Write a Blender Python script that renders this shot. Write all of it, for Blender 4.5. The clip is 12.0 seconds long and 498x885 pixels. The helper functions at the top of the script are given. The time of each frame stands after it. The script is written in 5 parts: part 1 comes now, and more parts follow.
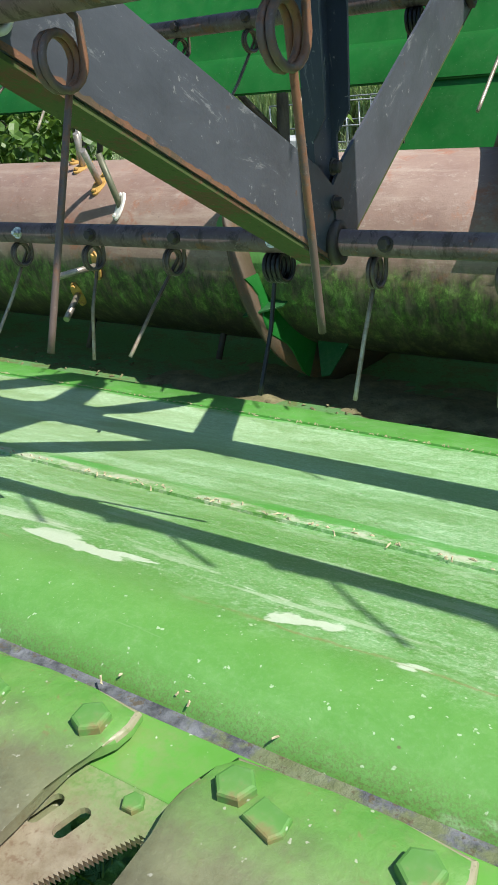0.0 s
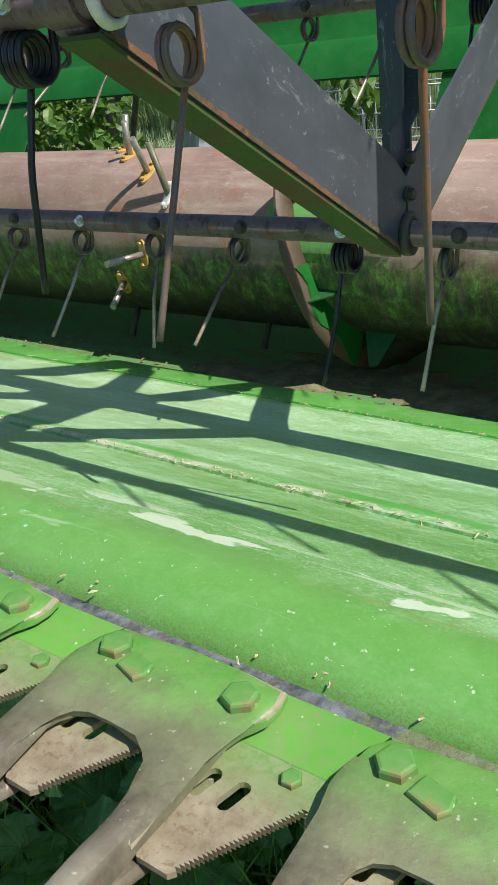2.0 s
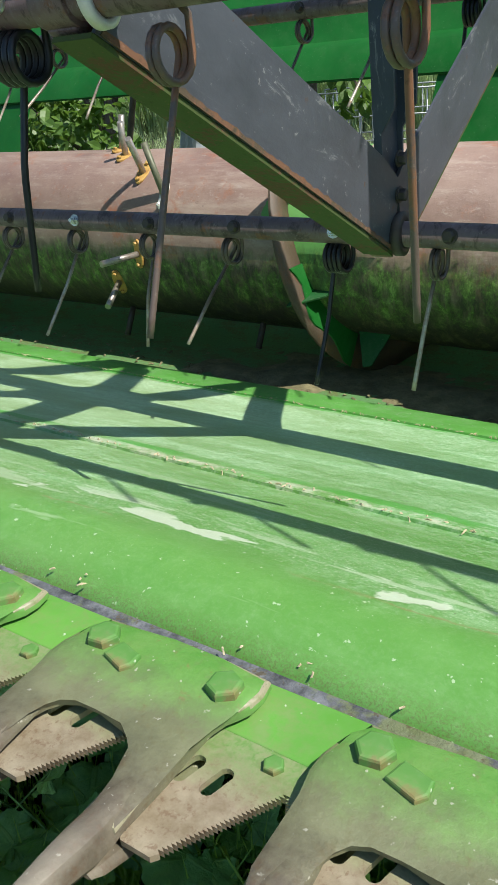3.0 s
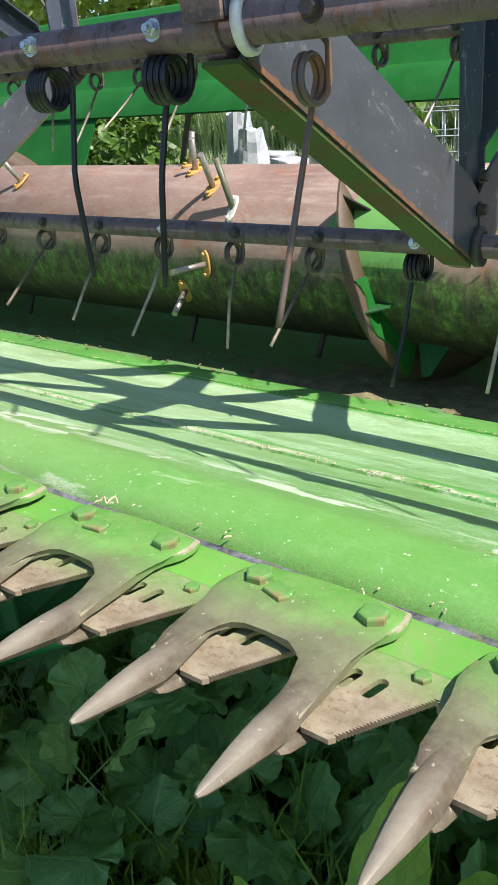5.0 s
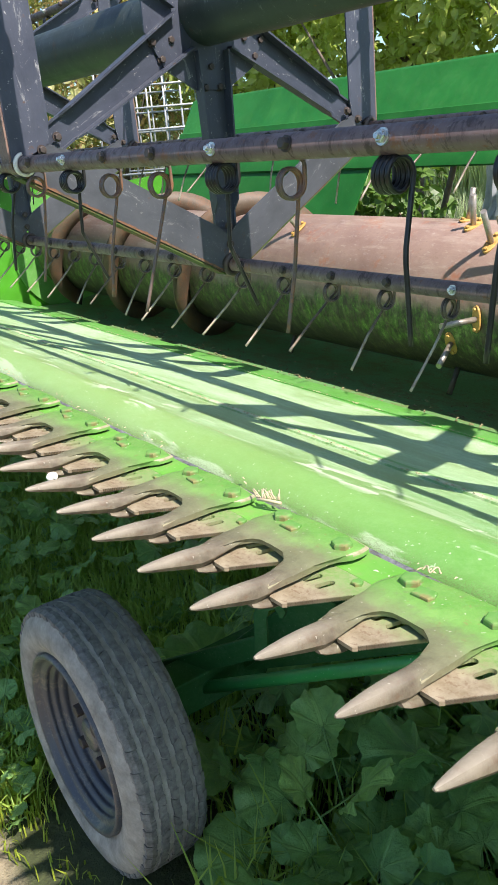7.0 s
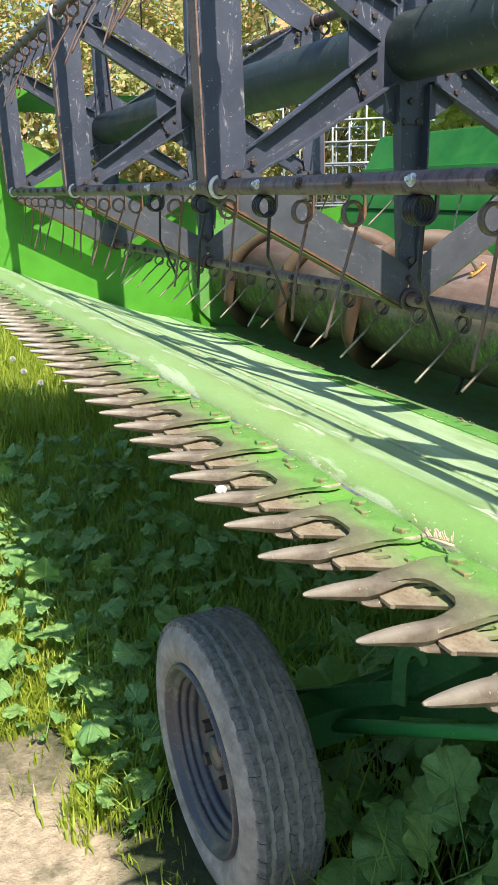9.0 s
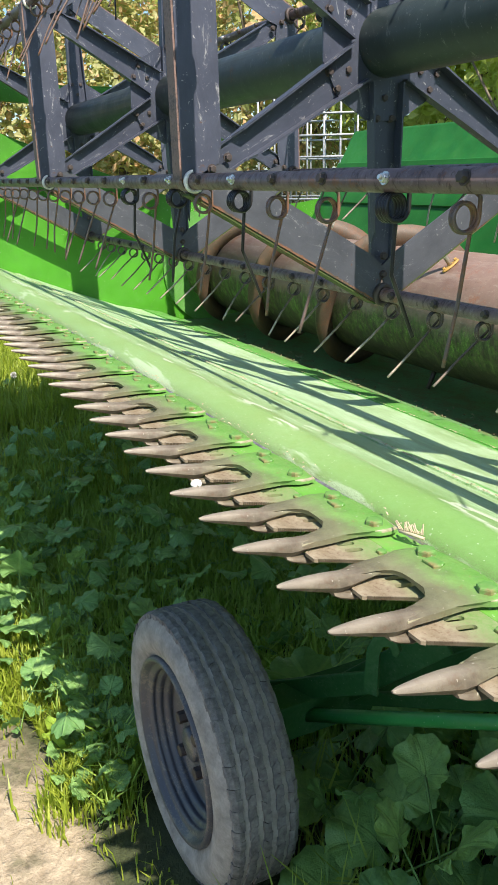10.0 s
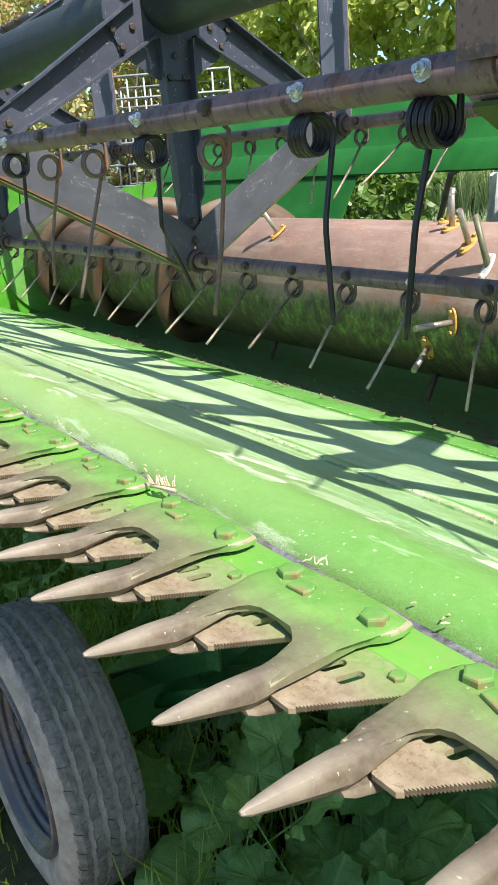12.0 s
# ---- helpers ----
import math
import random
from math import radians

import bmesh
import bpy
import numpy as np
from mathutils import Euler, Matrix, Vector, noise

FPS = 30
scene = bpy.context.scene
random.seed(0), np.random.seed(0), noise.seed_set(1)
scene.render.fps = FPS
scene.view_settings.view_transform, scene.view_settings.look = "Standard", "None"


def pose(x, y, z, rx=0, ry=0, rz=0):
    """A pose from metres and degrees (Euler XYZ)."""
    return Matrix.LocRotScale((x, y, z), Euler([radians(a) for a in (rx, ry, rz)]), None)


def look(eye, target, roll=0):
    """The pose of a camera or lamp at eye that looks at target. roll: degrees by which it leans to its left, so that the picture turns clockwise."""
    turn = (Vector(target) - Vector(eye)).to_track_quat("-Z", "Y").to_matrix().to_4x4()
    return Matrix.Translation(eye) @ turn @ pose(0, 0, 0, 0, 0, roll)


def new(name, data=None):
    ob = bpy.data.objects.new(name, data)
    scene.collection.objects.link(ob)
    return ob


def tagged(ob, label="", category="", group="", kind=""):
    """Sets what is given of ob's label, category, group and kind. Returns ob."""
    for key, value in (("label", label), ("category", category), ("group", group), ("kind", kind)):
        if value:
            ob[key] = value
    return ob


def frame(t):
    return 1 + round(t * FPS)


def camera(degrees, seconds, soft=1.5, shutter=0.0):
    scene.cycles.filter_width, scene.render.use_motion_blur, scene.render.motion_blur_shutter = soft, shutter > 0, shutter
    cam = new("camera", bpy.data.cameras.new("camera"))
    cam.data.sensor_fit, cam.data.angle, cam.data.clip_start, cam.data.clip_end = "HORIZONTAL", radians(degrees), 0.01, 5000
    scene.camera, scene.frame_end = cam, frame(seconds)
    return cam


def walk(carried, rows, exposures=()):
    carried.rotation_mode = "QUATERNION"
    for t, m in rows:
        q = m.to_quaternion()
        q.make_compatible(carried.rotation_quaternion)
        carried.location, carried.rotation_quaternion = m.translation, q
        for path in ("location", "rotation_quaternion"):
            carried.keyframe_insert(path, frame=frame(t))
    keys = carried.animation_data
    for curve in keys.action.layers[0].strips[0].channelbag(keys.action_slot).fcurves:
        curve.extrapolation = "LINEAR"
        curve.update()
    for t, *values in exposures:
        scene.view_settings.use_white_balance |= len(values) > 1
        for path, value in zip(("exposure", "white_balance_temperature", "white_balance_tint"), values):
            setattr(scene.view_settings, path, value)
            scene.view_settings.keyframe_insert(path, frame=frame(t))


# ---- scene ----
cam = camera(33.9, 12.0, 1.1)
# seconds, eye, target, roll
PATH = [
    (0, (0.307, -0.18, 1.247), (-0.75, 1.297, 0.41), -6.0),
    (0.5, (0.315, -0.168, 1.25), (-0.69, 1.334, 0.394), -6.5),
    (1, (0.287, -0.19, 1.256), (-0.75, 1.29, 0.398), -7.5),
    (1.5, (0.262, -0.212, 1.255), (-0.829, 1.227, 0.396), -6.5),
    (2, (0.264, -0.219, 1.256), (-0.827, 1.222, 0.399), -5.9),
    (2.5, (0.269, -0.221, 1.255), (-0.817, 1.223, 0.398), -5.7),
    (4.5, (0.275, -0.264, 1.257), (-0.828, 1.183, 0.425), -4.5),
    (5, (0.262, -0.32, 1.263), (-0.89, 1.099, 0.451), -4.7),
    (5.5, (0.259, -0.384, 1.263), (-0.908, 1.031, 0.465), -4.0),
    (6, (0.259, -0.391, 1.276), (-0.921, 1.036, 0.521), -3.3),
    (6.5, (0.253, -0.385, 1.285), (-1.042, 0.963, 0.572), -3.9),
    (7, (0.224, -0.396, 1.31), (-1.318, 0.673, 0.617), -4.8),
    (7.5, (0.206, -0.411, 1.316), (-1.536, 0.351, 0.696), -4.2),
    (7.7, (0.207, -0.415, 1.317), (-1.555, 0.305, 0.704), -3.3),
    (9.3, (0.2, -0.417, 1.301), (-1.531, 0.383, 0.697), -1.3),
    (9.5, (0.206, -0.418, 1.303), (-1.513, 0.401, 0.692), -1.5),
    (10, (0.21, -0.421, 1.308), (-1.498, 0.415, 0.688), -1.0),
    (10.5, (0.214, -0.391, 1.305), (-1.464, 0.502, 0.682), -1.7),
    (11, (0.212, -0.389, 1.294), (-1.467, 0.504, 0.675), -1.9),
    (11.5, (0.225, -0.338, 1.262), (-1.404, 0.632, 0.627), -3.3),
    (12, (0.232, -0.287, 1.249), (-1.331, 0.778, 0.598), -4.2),
]
EXPOSURES = [(0.0, 0.44, 6500, 10), (0.5, 0.26, 6500, 10), (1.0, 0.28, 6500, 10), (1.5, 0.30, 6500, 10), (2.5, 0.32, 6500, 10), (4.5, 0.50, 6550, 14),
             (5.5, 0.85, 6600, 17), (7.0, 0.91, 6750, 17), (9.5, 0.81, 6850, 16), (10.0, 0.79, 6850, 16), (12.0, 0.93, 6850, 16)]
walk(cam, [(t, look(eye, target, roll)) for t, eye, target, roll in PATH], EXPOSURES)

# ---- world, sun ----
SUN_X, SUN_Y = -0.70, 0.0          # drift of a shadow per metre of fall
world = bpy.data.worlds.new("world")
scene.world = world
world.use_nodes = True
wn = world.node_tree.nodes
sky = wn.new("ShaderNodeTexSky")
sky.sky_type = 'NISHITA'
sky.sun_disc = False
sky.ozone_density = 3.0
sun_dir = Vector((SUN_X, SUN_Y, -1.0)).normalized()
sky.sun_elevation = math.asin(-sun_dir.z)
sky.sun_rotation = math.atan2(-sun_dir.x, -sun_dir.y)
wn["Background"].inputs[1].default_value = 0.120
tint = wn.new("ShaderNodeMix")
tint.data_type, tint.blend_type = 'RGBA', 'MULTIPLY'
tint.inputs[0].default_value = 1.0
tint.inputs[7].default_value = (0.82, 1.0, 1.0, 1)
world.node_tree.links.new(sky.outputs[0], tint.inputs[6])
world.node_tree.links.new(tint.outputs[2], wn["Background"].inputs[0])
sun = new("sun", bpy.data.lights.new("sun", 'SUN'))
sun.data.energy, sun.data.angle, sun.data.color = 5.0, radians(0.53), (1.0, 0.96, 0.88)
sun.matrix_world = look((2, -2, 12), Vector((2, -2, 12)) + sun_dir)


# ---- materials ----
class Mat:
    """A small wrapper that chains shader nodes."""
    def __init__(self, name, rough=0.6, metal=0.0, spec=0.5):
        self.m = bpy.data.materials.new(name)
        self.m.use_nodes = True
        self.t = self.m.node_tree
        self.b = self.t.nodes["Principled BSDF"]
        self.b.inputs["Roughness"].default_value = rough
        self.b.inputs["Metallic"].default_value = metal
        self.b.inputs["Specular IOR Level"].default_value = spec
        self.tc = self.t.nodes.new("ShaderNodeTexCoord")

    def link(self, a, b):
        self.t.links.new(a, b)

    def coord(self, scale=(1, 1, 1), generated="Object"):
        mp = self.t.nodes.new("ShaderNodeMapping")
        mp.inputs["Scale"].default_value = scale
        self.link(self.tc.outputs[generated], mp.inputs["Vector"])
        return mp.outputs[0]

    def noise(self, scale, detail=4, rough=0.6, co=None, distort=0.0):
        n = self.t.nodes.new("ShaderNodeTexNoise")
        n.inputs["Scale"].default_value = scale
        n.inputs["Detail"].default_value = detail
        n.inputs["Roughness"].default_value = rough
        n.inputs["Distortion"].default_value = distort
        self.link(co or self.tc.outputs["Object"], n.inputs["Vector"])
        return n.outputs[0]

    def ramp(self, fac, stops):
        r = self.t.nodes.new("ShaderNodeValToRGB")
        el = r.color_ramp.elements
        while len(el) < len(stops):
            el.new(0.5)
        for e, (p, c) in zip(el, stops):
            e.position = p
            e.color = (*c, 1) if len(c) == 3 else c
        self.link(fac, r.inputs[0])
        return r.outputs[0]

    def step(self, fac, lo, hi, a=0.0, b=1.0):
        r = self.t.nodes.new("ShaderNodeMapRange")
        r.clamp = True
        for k, v in zip(("From Min", "From Max", "To Min", "To Max"), (lo, hi, a, b)):
            r.inputs[k].default_value = v
        self.link(fac, r.inputs["Value"])
        return r.outputs[0]

    def mix(self, fac, a, b, how='MIX'):
        n = self.t.nodes.new("ShaderNodeMix")
        n.data_type, n.blend_type = 'RGBA', how
        for sock, v in ((n.inputs[0], fac), (n.inputs[6], a), (n.inputs[7], b)):
            if isinstance(v, (int, float)):
                sock.default_value = v
            elif isinstance(v, tuple):
                sock.default_value = (*v, 1)
            else:
                self.link(v, sock)
        return n.outputs[2]

    def math(self, op, a, b=0.0):
        n = self.t.nodes.new("ShaderNodeMath")
        n.operation = op
        for sock, v in zip(n.inputs, (a, b)):
            if isinstance(v, (int, float)):
                sock.default_value = v
            else:
                self.link(v, sock)
        return n.outputs[0]

    def axis(self, k, source="Object"):
        s = self.t.nodes.new("ShaderNodeSeparateXYZ")
        self.link(self.tc.outputs[source], s.inputs[0])
        return s.outputs[k]

    def rnd(self):
        return self.t.nodes.new("ShaderNodeObjectInfo").outputs["Random"]

    def island(self):
        return self.t.nodes.new("ShaderNodeNewGeometry").outputs["Random Per Island"]

    def color(self, c):
        if isinstance(c, tuple):
            self.b.inputs["Base Color"].default_value = (*c, 1)
        else:
            self.link(c, self.b.inputs["Base Color"])
        return self

    def rough(self, r):
        self.link(r, self.b.inputs["Roughness"])
        return self

    def metal(self, r):
        self.link(r, self.b.inputs["Metallic"])
        return self

    def bump(self, h, strength=0.3, dist=0.002):
        n = self.t.nodes.new("ShaderNodeBump")
        n.inputs["Strength"].default_value = strength
        n.inputs["Distance"].default_value = dist
        self.link(h, n.inputs["Height"])
        self.link(n.outputs[0], self.b.inputs["Normal"])
        return self


GREEN = (0.085, 0.290, 0.045)
GREEN_DARK = (0.026, 0.185, 0.026)


def green_paint(name, dust=0.3, base=GREEN, rough=0.42, rust=0.0, spec=0.5, specks=0.7):
    m = Mat(name, rough, 0.0, spec)
    big = m.noise(4.0, 6, 0.65)
    mid = m.noise(22, 5, 0.7)
    fine = m.noise(110, 4, 0.7)
    c = m.mix(m.step(big, 0.35, 0.7), tuple(v * 0.85 for v in base), tuple(v * 1.2 + 0.006 for v in base))
    d = m.math('MULTIPLY', m.step(mid, 0.42, 0.70), m.step(fine, 0.36, 0.62))
    c = m.mix(m.math('MULTIPLY', d, dust), c, (0.32, 0.40, 0.27))
    if rust:
        r = m.math('MULTIPLY', m.step(mid, 0.47, 0.60), m.step(fine, 0.40, 0.56))
        c = m.mix(m.math('MULTIPLY', r, rust), c, (0.20, 0.135, 0.055))
        c = m.mix(m.math('MULTIPLY', m.step(big, 0.45, 0.65), rust * 0.5), c, (0.21, 0.25, 0.055))
    speck = m.noise(210, 2, 0.5)
    c = m.mix(m.step(speck, 0.70, 0.74, 0, specks), c, (0.55, 0.62, 0.48))
    m.color(c)
    m.rough(m.step(mid, 0.3, 0.7, rough, rough + 0.25))
    return m.bump(m.math('ADD', mid, m.math('MULTIPLY', fine, 0.4)), 0.16, 0.0015).m


def table_paint():
    """Green sheet rubbed pale and dusty by straw, streaked along its length; far end paled further for glare."""
    m = Mat("worn_green_sheet", 0.5)
    streak = m.noise(5.0, 8, 0.72, m.coord((1.0, 3.2, 3)))
    cloud = m.noise(5.0, 8, 0.70, m.coord((0.8, 1.6, 1)), 0.5)
    mottle = m.noise(34, 7, 0.8, m.coord((0.9, 1.15, 1)), 0.6)
    fine = m.noise(150, 5, 0.8, m.coord((0.85, 1, 1)))
    grit = m.noise(420, 3, 0.7)
    y = m.axis(1)
    bend = m.math('ADD', y, m.math('MULTIPLY', m.math('SUBTRACT', cloud, 0.5), 0.12))
    worn = m.math('ADD', m.math('MULTIPLY', streak, 0.26), m.math('MULTIPLY', cloud, 0.42))
    worn = m.math('ADD', worn, m.math('MULTIPLY', mottle, 0.46))
    worn = m.math('ADD', worn, m.math('MULTIPLY', m.math('SUBTRACT', fine, 0.5), 0.42))
    worn = m.math('ADD', worn, m.step(y, 0.30, 0.42, -0.03, 0.065))
    # towards the far end: grazing glare put into the colour, plus more dust
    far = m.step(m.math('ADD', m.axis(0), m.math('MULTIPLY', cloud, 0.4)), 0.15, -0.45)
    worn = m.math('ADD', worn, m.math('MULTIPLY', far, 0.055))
    worn = m.step(worn, 0.475, 0.80)
    patch = m.step(m.noise(8, 7, 0.7, m.coord((0.55, 1.8, 1)), 0.4), 0.40, 0.56, 0.42, 1.12)
    worn = m.math('MULTIPLY', worn, patch)
    zone = m.math('MAXIMUM', m.step(bend, 0.085, 0.125, 0.12, 1.0), m.math('MULTIPLY', far, 0.22))
    worn = m.math('MULTIPLY', worn, zone)
    base = m.mix(m.step(m.noise(3.0, 6, 0.65), 0.3, 0.7), (0.082, 0.258, 0.040), (0.128, 0.300, 0.066))
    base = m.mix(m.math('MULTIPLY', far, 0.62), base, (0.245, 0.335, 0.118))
    base = m.mix(m.step(mottle, 0.42, 0.66, 0, 0.26), base, (0.180, 0.370, 0.100))
    pale = m.mix(m.step(fine, 0.38, 0.62), (0.195, 0.440, 0.180), (0.430, 0.635, 0.375))
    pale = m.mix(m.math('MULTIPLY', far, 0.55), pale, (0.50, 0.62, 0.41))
    c = m.mix(worn, base, pale)
    c = m.mix(m.math('MULTIPLY', m.step(grit, 0.52, 0.66, 0, 0.42), zone), c, (0.50, 0.58, 0.42))
    c = m.mix(m.math('MULTIPLY', m.step(grit, 0.46, 0.34, 0, 0.40), zone), c, (0.085, 0.265, 0.060))
    wob = m.math('ADD', y, m.math('MULTIPLY', m.math('SUBTRACT', m.noise(26, 5, 0.75, m.coord((0.5, 1, 1))), 0.5), 0.028))
    gone = m.step(m.noise(9, 4, 0.6, m.coord((1, 0.2, 1))), 0.42, 0.50)
    for y0, y1 in ((0.346, 0.378), (0.935, 0.960)):
        strip = m.math('MULTIPLY', m.step(wob, y0, y0 + 0.003), m.step(wob, y1 + 0.003, y1))
        strip = m.math('MULTIPLY', strip, m.math('ADD', m.math('MULTIPLY', gone, 0.6), 0.3))
        c = m.mix(strip, c, (0.075, 0.320, 0.040))
    crust = m.math('MULTIPLY', m.step(wob, 0.328, 0.332), m.step(wob, 0.350, 0.341))
    crust = m.math('MULTIPLY', crust, m.step(m.noise(34, 5, 0.75), 0.47, 0.56, 0, 0.8))
    c = m.mix(crust, c, (0.52, 0.54, 0.40))
    scrape = m.noise(13, 5, 0.5, m.coord((0.7, 1.5, 1)), 0.7)
    mask = m.math('MULTIPLY', m.step(scrape, 0.575, 0.590), m.math('MULTIPLY', m.step(bend, 0.075, 0.090), m.step(bend, 0.17, 0.13)))
    c = m.mix(m.math('MULTIPLY', mask, 0.75), c, (0.62, 0.68, 0.54))
    scar = m.math('MULTIPLY', m.step(m.noise(7, 5, 0.6, m.coord((0.5, 3, 1)), 0.5), 0.565, 0.60), m.step(y, 0.40, 0.10))
    c = m.mix(m.math('MULTIPLY', scar, 0.50), c, (0.50, 0.60, 0.42))
    speck = m.noise(230, 2, 0.5)
    c = m.mix(m.step(speck, 0.695, 0.72, 0, 0.6), c, (0.50, 0.62, 0.42))
    c = m.mix(m.step(m.noise(120, 4, 0.75), 0.715, 0.735, 0, 0.7), c, (0.60, 0.68, 0.52))
    c = m.mix(m.step(m.noise(95, 2, 0.5, m.coord((1, 1, 2))), 0.235, 0.215, 0, 0.8), c, (0.12, 0.10, 0.05))
    crease = m.math('MULTIPLY', m.step(wob, 0.0955, 0.0965), m.step(wob, 0.0995, 0.0985))
    c = m.mix(m.math('MULTIPLY', crease, m.step(cloud, 0.46, 0.55, 0, 0.55)), c, (0.24, 0.20, 0.07))
    nose = m.math('MULTIPLY', m.step(y, 0.046, 0.033), m.step(m.noise(900, 3, 0.6), 0.46, 0.60, 0.0, 0.60))
    c = m.mix(nose, c, (0.12, 0.12, 0.045))
    m.color(c)
    m.rough(m.step(worn, 0.0, 1.0, 0.36, 0.72))
    m.link(m.math('ADD', m.math('MULTIPLY', worn, 0.24), 0.06), m.b.inputs["Sheen Weight"])
    m.b.inputs["Sheen Roughness"].default_value = 0.5
    m.b.inputs["Sheen Tint"].default_value = (0.72, 1.0, 0.70, 1)
    return m.bump(m.math('ADD', fine, m.math('MULTIPLY', mottle, 0.8)), 0.28, 0.001).m


def reel_paint(name="slate_paint", base=(0.030, 0.036, 0.050), wear=0.55, grain=(1, 0.8, 0.30)):
    m = Mat(name, 0.42)
    cloud = m.noise(6, 6, 0.65)
    scuff = m.noise(48, 7, 0.8, m.coord(grain), 0.5)
    c = m.mix(m.step(cloud, 0.3, 0.7), tuple(v * 0.8 for v in base), tuple(v * 1.5 for v in base))
    c = m.mix(m.step(scuff, 0.40, 0.62, 0, 0.3), c, tuple(v * 2.0 for v in base))
    c = m.mix(m.step(scuff, 0.595, 0.66, 0, wear), c, (0.38, 0.38, 0.37))
    chip = m.noise(120, 3, 0.6)
    c = m.mix(m.step(chip, 0.67, 0.71, 0, wear), c, (0.45, 0.44, 0.42))
    c = m.mix(m.step(m.noise(24, 5, 0.75), 0.64, 0.70, 0, 0.7), c, (0.10, 0.048, 0.022))
    m.color(c)
    m.rough(m.step(cloud, 0.3, 0.7, 0.36, 0.6))
    return m.bump(m.math('ADD', scuff, chip), 0.2, 0.001).m


def rusty_paint(name, base, rust, amount=0.5, rough=0.6):
    m = Mat(name, rough)
    cloud = m.noise(18, 7, 0.72, m.coord((0.6, 1, 1)))
    fine = m.noise(150, 5, 0.75)
    mix = m.math('ADD', m.math('MULTIPLY', cloud, 0.70), m.math('MULTIPLY', fine, 0.38))
    c = m.mix(m.step(mix, 0.63 - 0.2 * amount, 0.70 - 0.2 * amount), base, rust)
    c = m.mix(m.step(fine, 0.58, 0.68, 0, 0.7), c, tuple(v * 0.40 for v in rust))
    c = m.mix(m.step(fine, 0.40, 0.33, 0, 0.45), c, tuple(min(1, v * 2.0 + 0.03) for v in base))
    m.color(c)
    return m.bump(mix, 0.4, 0.0015).m


def auger_paint():
    """Rubbed, sun-bleached red-brown tube with a belt of green algae low on its front; shaded underside painted
    near-black.
    """
    m = Mat("worn_auger_steel", 0.6)
    cloud = m.noise(5, 7, 0.7)
    fine = m.noise(90, 6, 0.75, m.coord((0.5, 1, 1)))
    band = m.noise(10, 6, 0.7, m.coord((0.35, 2, 2)))
    c = m.mix(m.step(cloud, 0.32, 0.68), (0.190, 0.112, 0.090), (0.310, 0.215, 0.172))
    c = m.mix(m.step(band, 0.50, 0.66, 0, 0.55), c, (0.42, 0.34, 0.28))
    c = m.mix(m.step(m.noise(12, 6, 0.75), 0.55, 0.68, 0, 0.85), c, (0.30, 0.115, 0.060))
    c = m.mix(m.step(fine, 0.56, 0.68, 0, 0.45), c, (0.42, 0.36, 0.31))
    c = m.mix(m.step(fine, 0.42, 0.30, 0, 0.5), c, (0.13, 0.085, 0.06))
    x = m.math('ADD', m.axis(0), m.math('MULTIPLY', m.math('SUBTRACT', m.noise(16, 4, 0.5), 0.5), 0.22))
    chip = m.math('MULTIPLY', m.step(x, -0.680, -0.675), m.step(x, -0.515, -0.520))
    c = m.mix(m.math('MULTIPLY', chip, 0.9), c, (0.10, 0.33, 0.07))
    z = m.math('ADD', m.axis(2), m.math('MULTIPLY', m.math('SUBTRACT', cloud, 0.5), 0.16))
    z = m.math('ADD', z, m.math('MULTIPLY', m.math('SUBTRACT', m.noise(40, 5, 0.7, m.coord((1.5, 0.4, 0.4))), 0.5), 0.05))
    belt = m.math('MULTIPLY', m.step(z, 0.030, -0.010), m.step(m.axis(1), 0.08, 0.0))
    moss = m.noise(34, 7, 0.8, m.coord((1.0, 0.7, 0.7)), 0.3)
    drip = m.noise(30, 6, 0.75, m.coord((1.8, 0.5, 0.5)))
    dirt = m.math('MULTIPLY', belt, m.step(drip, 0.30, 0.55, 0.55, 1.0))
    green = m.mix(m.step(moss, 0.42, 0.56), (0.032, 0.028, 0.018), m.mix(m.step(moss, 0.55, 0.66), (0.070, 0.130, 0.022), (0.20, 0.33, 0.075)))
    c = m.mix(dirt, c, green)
    # near-black with brown flecks: the underside's shade put into the colour
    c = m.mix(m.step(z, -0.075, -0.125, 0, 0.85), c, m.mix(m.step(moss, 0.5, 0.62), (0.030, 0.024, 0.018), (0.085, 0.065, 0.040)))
    m.color(c)
    m.rough(m.step(cloud, 0.3, 0.7, 0.42, 0.72))
    return m.bump(m.math('ADD', fine, moss), 0.35, 0.002).m


